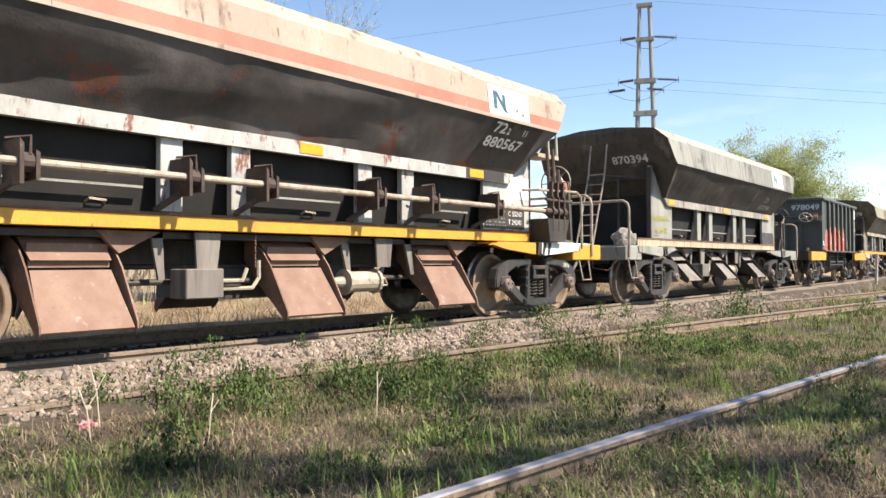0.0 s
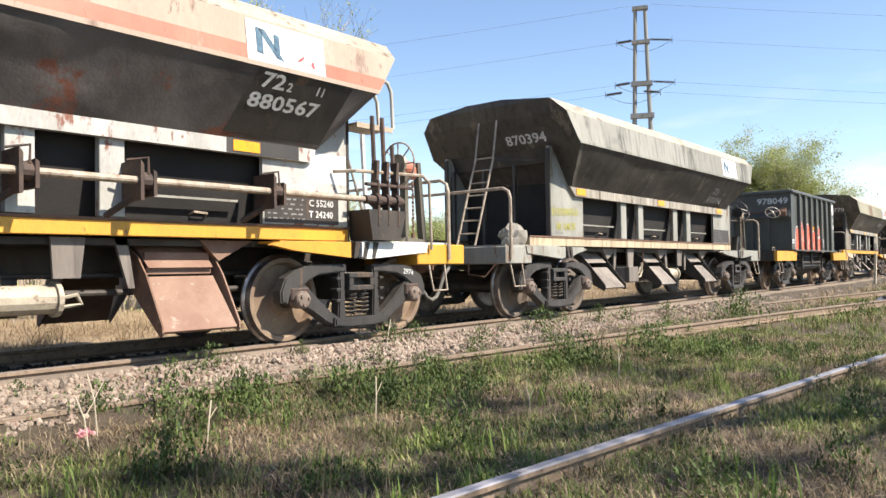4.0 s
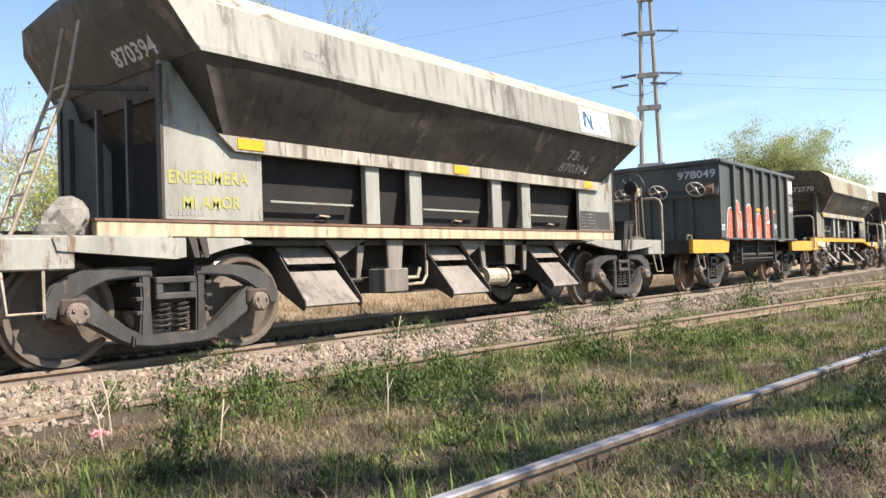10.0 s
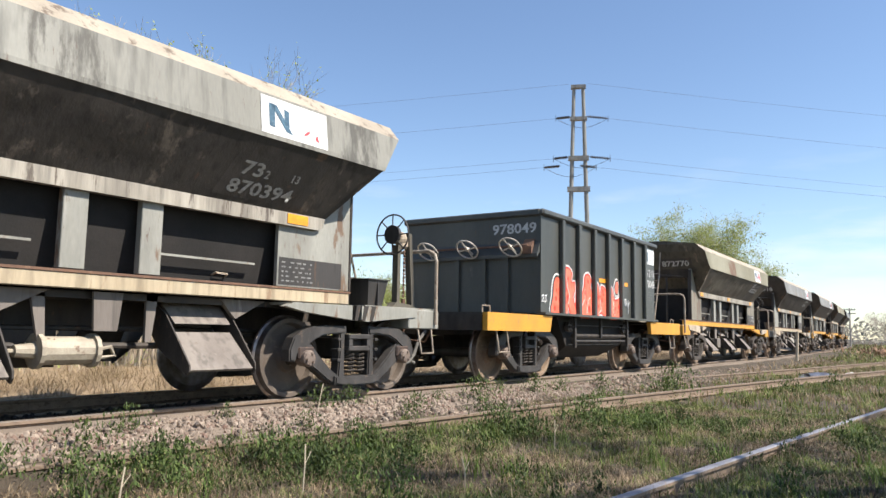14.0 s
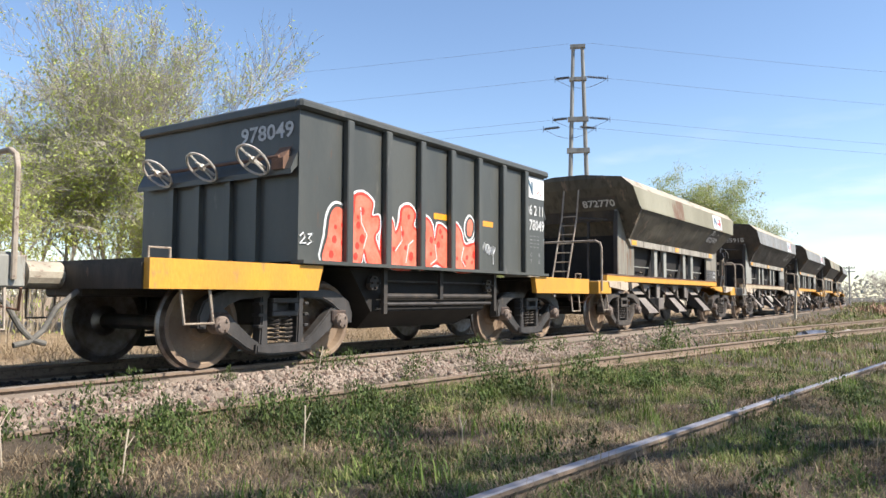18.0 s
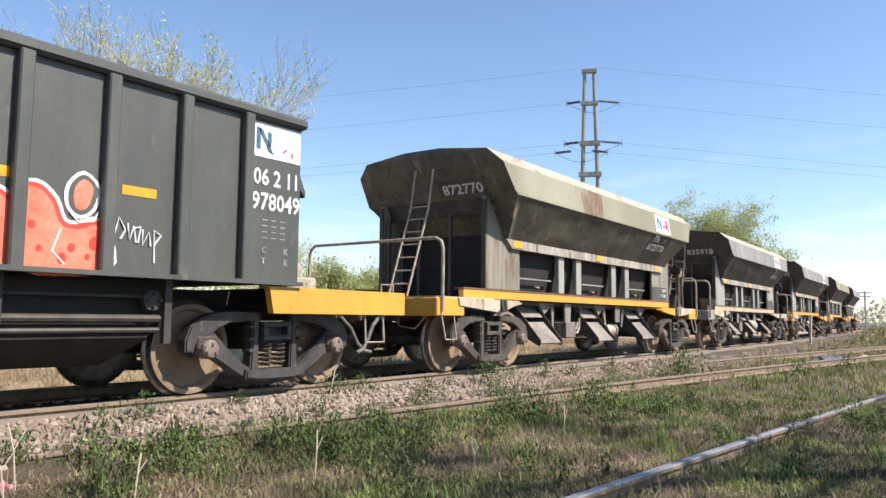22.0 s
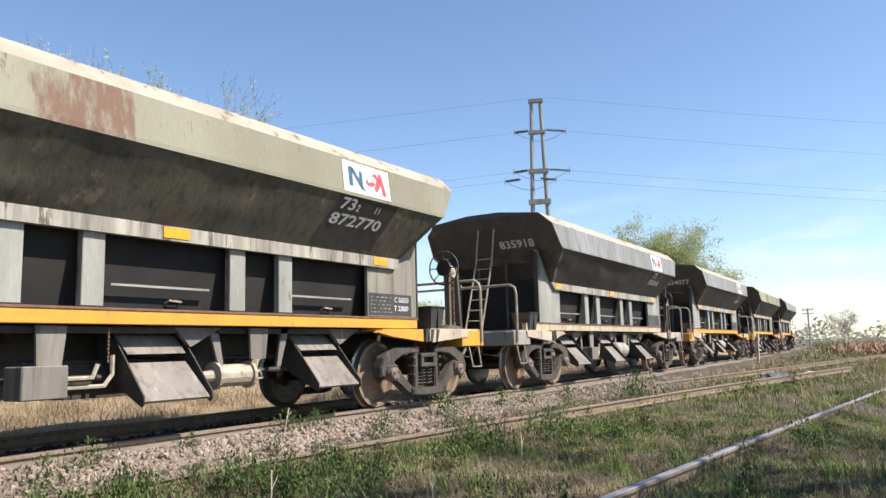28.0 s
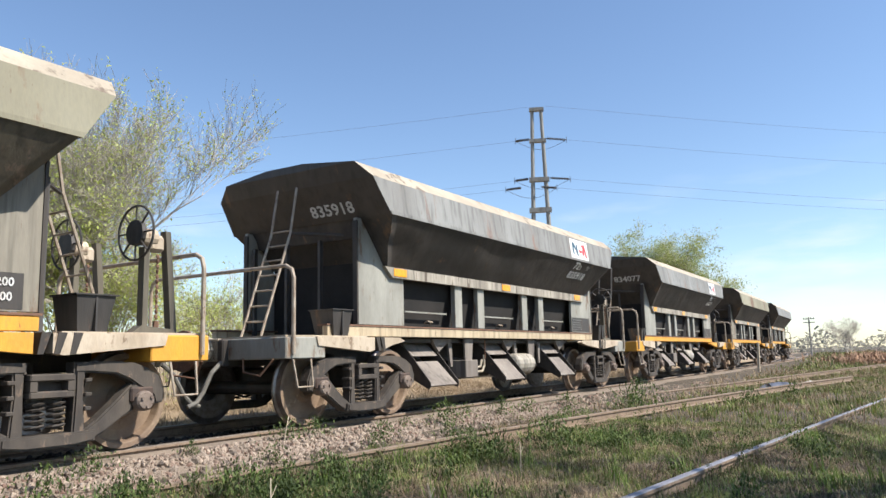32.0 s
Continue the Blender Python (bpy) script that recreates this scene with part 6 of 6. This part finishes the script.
def leaves_on(tips, per, size, spread, seed, hang=0.0):
    rnd = np.random.default_rng(seed)
    n = len(tips) * per
    c = np.repeat(np.array([tuple(t[0]) for t in tips]), per, 0) + rnd.normal(0, spread, (n, 3))
    c[:, 2] -= np.abs(rnd.normal(0, spread, n)) * hang
    a, t = rnd.uniform(0, 6.28, n), rnd.uniform(-1.2, 0.6, n)
    d = np.stack([np.cos(a) * np.cos(t), np.sin(a) * np.cos(t), np.sin(t)], 1)
    s = np.stack([-np.sin(a), np.cos(a), rnd.normal(0, 0.5, n)], 1)
    ln = rnd.uniform(0.6, 1.3, n)[:, None] * size
    v = np.stack([c, c + d * ln * 0.5 + s * ln * 0.22, c + d * ln, c + d * ln * 0.5 - s * ln * 0.22], 1).reshape(-1, 3)
    i = np.arange(n) * 4
    return v.tolist(), np.stack([i, i + 1, i + 2, i + 3], 1).tolist()


def tree(name, label, x, y, h, spread, seed, stems, levels, per, size, leaf_spread, leaf, droop=0.0, hang=0.0, keep=1.0, thin=1.0, group="trees behind the track", z=None):
    t = thing(name, label, "tree", group, (x, y, ground_z(x, y) - 0.05 if z is None else z))
    segs, tips = grow(h, spread, seed, stems, levels, droop, thin)
    top = max(q.z for _, q, _, _ in segs)
    k = h / top
    segs = [(p * k, q * k, r, r2) for p, q, r, r2 in segs]
    tips = [(p * k, d, l) for p, d, l in tips]
    v, f = tubes(segs)
    mesh_of("trunk", v, f, M["bark"], "", parent=t)
    if per:
        rnd = random.Random(seed + 1)
        tips = [q for q in tips if rnd.random() < keep]
        v, f = leaves_on(tips, per, size, leaf_spread, seed, hang)
        mesh_of("crown", v, f, M[leaf], "", parent=t)
    return t


tree("tree", "tall spring tree with grey branches and sparse fresh leaves", 10.4, 16.6, 9.0, 0.58, 5, 4, 5, 2, 0.085, 0.07, "leaf", keep=0.11, thin=0.75)
tree("tree", "spring tree with drooping yellow-green catkins", 7.9, 15.6, 6.3, 0.75, 8, 4, 5, 2, 0.085, 0.07, "leaf", 0.5, 1.8, keep=0.13, thin=0.7)
tree("tree", "leafing multi-stemmed tree with pale grey twigs", 10.9, 17.8, 6.6, 0.7, 14, 4, 5, 2, 0.065, 0.07, "leaf", keep=0.2, thin=0.5)
tree("tree", "bushy yellow-green shrub tree", 9.4, 14.6, 4.2, 0.85, 21, 5, 4, 5, 0.08, 0.11, "leaf", 0.4, 1.8, keep=0.16, thin=0.6)
tree("tree", "bushy shrub tree with light leaves", 6.0, 14.8, 4.0, 0.85, 23, 5, 4, 4, 0.08, 0.11, "leaf", 0.4, 1.5, keep=0.16, thin=0.6)
tree("bare_tree", "leafless grey tree with fine branches", 4.9, 17.0, 5.2, 1.0, 31, 2, 5, 0, 0, 0, "leaf", thin=0.8)
tree("bare_tree", "leafless thin tree with fine branches", 13.5, 15.8, 3.6, 1.0, 33, 4, 4, 2, 0.07, 0.2, "leaf", keep=0.4, thin=0.6)
tree("willow", "wide willow with fresh pale green crown", 57.0, 17.0, 11.4, 1.5, 44, 5, 5, 4, 0.15, 0.17, "leaf_far", 0.15, 0.8, keep=0.34, thin=1.5)
tree("bare_tree", "leafless grey tree far across the field", 118.0, 8.2, 6.0, 1.1, 51, 3, 5, 0, 0, 0, "leaf", thin=0.9, group="far trees", z=-0.6)


for x, y, h, seed in ((22.5, 19.5, 3.3, 61), (27.0, 21.5, 3.6, 62), (31.5, 23.0, 4.0, 63), (36.5, 24.0, 3.8, 64), (42.0, 25.0, 3.6, 65), (17.5, 17.5, 3.0, 66)):
    tree("shrub", "sparse scrubby bush with small fresh leaves", x, y, h, 1.0, seed, 5, 4, 4, 0.09, 0.14, "leaf_far", 0.2, 0.6, keep=0.45, thin=0.55, group="scrub behind the track")


def shade_tree():
    """A tree standing beside the camera, whose high limbs dapple the grass."""
    t = thing("tree", "tall tree with spreading limbs shading the grass", "tree", "", (9.6, -5.0, -0.6))
    base = Vector((0, 0, 0))
    fork = Vector((0.1, 0.4, 4.2))
    segs, tips = [(base, fork, 0.26, 0.18)], []
    rnd = random.Random(4)
    for gx, gy, r in ((7.4, 3.5, 0.75), (6.5, 1.5, 0.7), (8.6, 1.9, 0.7), (4.2, 1.3, 0.5), (5.6, 0.3, 0.4), (9.5, 0.4, 0.7), (2.6, 3.0, 0.4), (3.3, 2.5, 0.4), (4.6, 2.6, 0.35), (2.2, 3.9, 0.3), (4.9, 3.9, 0.35), (12.5, 1.5, 0.9)):
        h = rnd.uniform(7.6, 8.6)
        c = Vector((gx, gy, -0.4)) + to_sun * (h / to_sun.z) - Vector((9.6, -5.0, -0.6))
        m = fork.lerp(c, 0.5) + Vector((0, 0, 0.9))
        segs += [(fork, m, 0.10, 0.06), (m, c, 0.06, 0.02)]
        for _ in range(26):
            q = c + Vector((rnd.gauss(0, r * 0.55), rnd.gauss(0, r * 0.55), rnd.gauss(0, r * 0.4)))
            segs.append((m.lerp(c, rnd.uniform(0.6, 1)), q, 0.012, 0.005))
            tips.append((q, Vector((0, 0, 1)), 4))
    v, f = tubes(segs)
    mesh_of("trunk", v, f, M["bark"], "", parent=t)
    v, f = leaves_on(tips, 15, 0.12, 0.20, 9)
    mesh_of("crown", v, f, M["leaf"], "", parent=t)


shade_tree()


v, f = tuft_blades(scatter(5000, 22, 150, -6, 14.0, lambda x, y: 1.0 if y < 5.4 + bend(x) else 0.0), 5, 0.25, 0.10, 0.30, 0.015, 0.05, 0.4, 1.6)
mesh_of("dry_grass", v, f, M["straw_blades"], "stuff", "dry far grass along the line", "grass")


def thicket():
    """Grey-tan brush of thin stems with scattered small leaves behind the straw."""
    n = 2300
    xs = RNG.uniform(-4, 32, n)
    ys = RNG.uniform(13.2, 17.5, n)
    low = np.clip(1.0 - (xs - 13) / 14, 0.35, 1.0)
    zs = np.full(n, -0.15)
    v, f = blades(xs, ys, zs, RNG.uniform(0.7, 2.7, n) * low, RNG.uniform(0.010, 0.024, n), RNG.uniform(0.0, 0.8, n))
    mesh_of("thicket", v, f, M["twig"], "stuff", "dense thicket of thin dry stems behind the track", "brush")
    n = 9000
    xs = RNG.uniform(-4, 30, n)
    low = np.clip(1.0 - (xs - 13) / 14, 0.3, 1.0)
    v, f = blades(xs, RNG.uniform(13.2, 17, n), RNG.uniform(-0.1, 2.2, n) * low, RNG.uniform(0.05, 0.13, n), RNG.uniform(0.02, 0.045, n), RNG.uniform(0.3, 2.0, n))
    mesh_of("thicket", v, f, M["leaf"], "stuff", "small fresh leaves scattered through the thicket", "brush")


thicket()


def far_woods():
    """Low tree line along the horizon, haze painted into its colour, one mass of uneven leafy shards."""
    tips = []
    for _ in range(15000):
        b = RNG.uniform(-45, 75)
        d = RNG.uniform(150, 200)
        a = math.radians(b)
        h = 3.6 + 2.4 * noise.noise((b * 0.45, 1.0, 0)) + 1.2 * noise.noise((b * 1.7, 5.0, 0)) + 0.8 * noise.noise((b * 6.0, 9.0, 0))
        tips.append((Vector((d * math.cos(a), d * math.sin(a), RNG.uniform(0, 1) ** 0.8 * max(h, 0.5) - 0.5)), None, 0))
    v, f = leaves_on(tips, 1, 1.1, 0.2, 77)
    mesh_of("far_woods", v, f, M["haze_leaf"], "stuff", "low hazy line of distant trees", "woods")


far_woods()

# ---------------------------------------------------------------- litter
M["tarp"] = surf("dark_blue_grey_plastic", (0.06, 0.065, 0.085), (0.12, 0.125, 0.15), (0.30, 0.30, 0.32), 0.45, 0, 4.0, 0.9, spread=0.3)
M["paper"] = surf("pale_litter", (0.62, 0.60, 0.55), (0.45, 0.42, 0.38), None, 0.8, 0, 9.0, 0.8)
M["pink"] = surf("faded_pink_plastic", (0.60, 0.24, 0.26), (0.45, 0.16, 0.18), None, 0.5, 0, 9.0, 0.8)
M["brush"] = leafy("reddish_dead_brush", [(0.30, 0.17, 0.10), (0.38, 0.24, 0.15), (0.24, 0.15, 0.10)], 0.9, 0.0)


def crumple(name, label, x, y, sx, sy, sz, mat, seed):
    bm = bmesh.new()
    bmesh.ops.create_icosphere(bm, subdivisions=3, radius=1.0)
    for v in bm.verts:
        n = 0.55 * noise.noise(v.co * 2.3 + Vector((seed, 0, 0))) + 0.25 * noise.noise(v.co * 6 + Vector((0, seed, 0)))
        v.co = Vector((v.co.x * sx * (1 + n), v.co.y * sy * (1 + n), max(v.co.z, -0.2) * sz * (1 + 1.3 * n)))
    ob = part(name, bm, M[mat])
    ob.location = (x, y, ground_at(x, y) + sz * 0.15)
    return tagged(ob, label, "litter")


crumple("tarpaulin", "crumpled dark blue-grey plastic sheet in the grass", 24.3, 3.55, 1.25, 0.55, 0.16, "tarp", 3.1)
crumple("litter", "pale crumpled rubbish in the grass", 26.8, 3.05, 0.45, 0.25, 0.10, "paper", 5.2)
crumple("litter", "faded pink plastic scrap among dry weeds", 2.30, 5.02, 0.05, 0.04, 0.04, "pink", 7.7)
bm = bmesh.new()
box(bm, -0.06, 0.06, -0.05, 0.05, 0.0, 1.35, 0.01)
post = tagged(part("leaning_post", bm, M["twig"]), "leaning weathered wooden post beside the track", "post")
post.matrix_world = pose(35.4, 6.0, -0.25, 0, 14, 0)
v, f = blades(RNG.normal(60, 3.2, 2600), RNG.normal(2.2, 1.5, 2600), RNG.uniform(-0.45, 0.1, 2600), RNG.uniform(0.2, 0.7, 2600), RNG.uniform(0.03, 0.08, 2600), RNG.uniform(0.3, 1.7, 2600))
mesh_of("brush_heap", v, f, M["brush"], "stuff", "heap of reddish dead brush in the field", "brush")


# ---------------------------------------------------------------- ballast stones, last
M["stone_a"] = surf("pinkish_ballast_stone", (0.30, 0.24, 0.185), (0.22, 0.17, 0.135), (0.37, 0.31, 0.25), 0.9, 0, 9.0, 0.9, bump=0.4, random_tint=0.35)
# oily stones with the train's shade mixed into their colours
M["stone_dark"] = leafy("oily_shaded_stones", [(0.05, 0.042, 0.036), (0.035, 0.03, 0.027), (0.07, 0.06, 0.05)], 0.9, 0.0)
M["stone_mass"] = leafy("ballast_stone_mass", [(0.29, 0.23, 0.175), (0.18, 0.14, 0.11), (0.35, 0.285, 0.225), (0.17, 0.105, 0.08), (0.25, 0.20, 0.155)], 0.95, 0.0)


def stone_mesh(seed):
    bm = bmesh.new()
    bmesh.ops.create_icosphere(bm, subdivisions=1, radius=1.0)
    rnd = random.Random(seed)
    for v in bm.verts:
        v.co *= rnd.uniform(0.65, 1.15)
    me = bpy.data.meshes.new("stone")
    bm.to_mesh(me)
    bm.free()
    me.materials.append(M["stone_a"])
    return me


STONES = [stone_mesh(i) for i in range(8)]
ground_ob = bpy.data.objects["ground"]
for i in range(300):
    x = RNG.uniform(2.0, 8.5)
    y = RNG.uniform(5.40, 6.05) - max(0, x - 6) * 0.02
    s = RNG.uniform(0.022, 0.050)
    ob = new("stone", STONES[i % 8])
    ob.parent = ground_ob
    ob.matrix_local = Matrix.LocRotScale((x, y, ground_at(x, y) + s * 0.25), Euler(RNG.uniform(0, 6.28, 3)), (s * 1.3, s, s * 0.75))


def stone_mass(count, x0, x1, y0, y1, s0, s1, label, mat="stone_mass"):
    vs, fs = [], []
    src = []
    for me in STONES:
        src.append((np.array([tuple(v.co) for v in me.vertices]), [tuple(p.vertices) for p in me.polygons]))
    for i in range(count):
        V, F = src[i % 8]
        x, y, s = RNG.uniform(x0, x1), RNG.uniform(y0, y1), RNG.uniform(s0, s1)
        if y < 6.2 and RNG.random() > (y - 5.15) / 0.6 + 1.2 * field(x, y, 1.3, 50.0):
            continue
        y -= 0.03 * max(0, x - 6) * (y < 6.2)
        m = np.array(Euler(RNG.uniform(0, 6.28, 3)).to_matrix())
        P = (V * [s * 1.3, s, s * 0.8]) @ m.T + [x, y + bend(x) * (y > 5), ground_at(x, y) + s * 0.08]
        b = len(vs)
        vs += P.tolist()
        fs += [tuple(k + b for k in q) for q in F]
    ob = mesh_of("stones", vs, fs, M[mat], "stuff", label, "ballast")
    return ob


stone_mass(8500, 1.0, 14, 5.25, 6.10, 0.008, 0.032, "loose pinkish ballast stones beside the rail")
stone_mass(2600, 0, 16, 6.50, 8.05, 0.02, 0.045, "oily stones between the rails, coloured dark for the train's shade", "stone_dark")
stone_mass(3600, 14, 45, 5.2, 6.2, 0.02, 0.05, "ballast stones along the far track")
stone_mass(900, 0, 25, 8.3, 9.3, 0.02, 0.045, "ballast stones on the far shoulder")


# ---------------------------------------------------------------- movement
def motions():
    times = [0.5 * i for i in range(65)]
    for w, xc in TRAIN:
        rows = []
        for t in times:
            x = xc - run(t)
            rows.append((t, pose(x, CENTRE + bend(x), 0, 0, 0, math.degrees(math.atan(0.0012 * max(x - 8.0, 0.0))))))
        walk(w, rows)
    fine_times = [0.4 * i for i in range(81)]
    for a in WHEELSETS:
        x = a.location.x
        walk(a, [(t, pose(x, 0, WHEEL, 0, -math.degrees(run(t) / WHEEL), 0)) for t in fine_times])


motions()
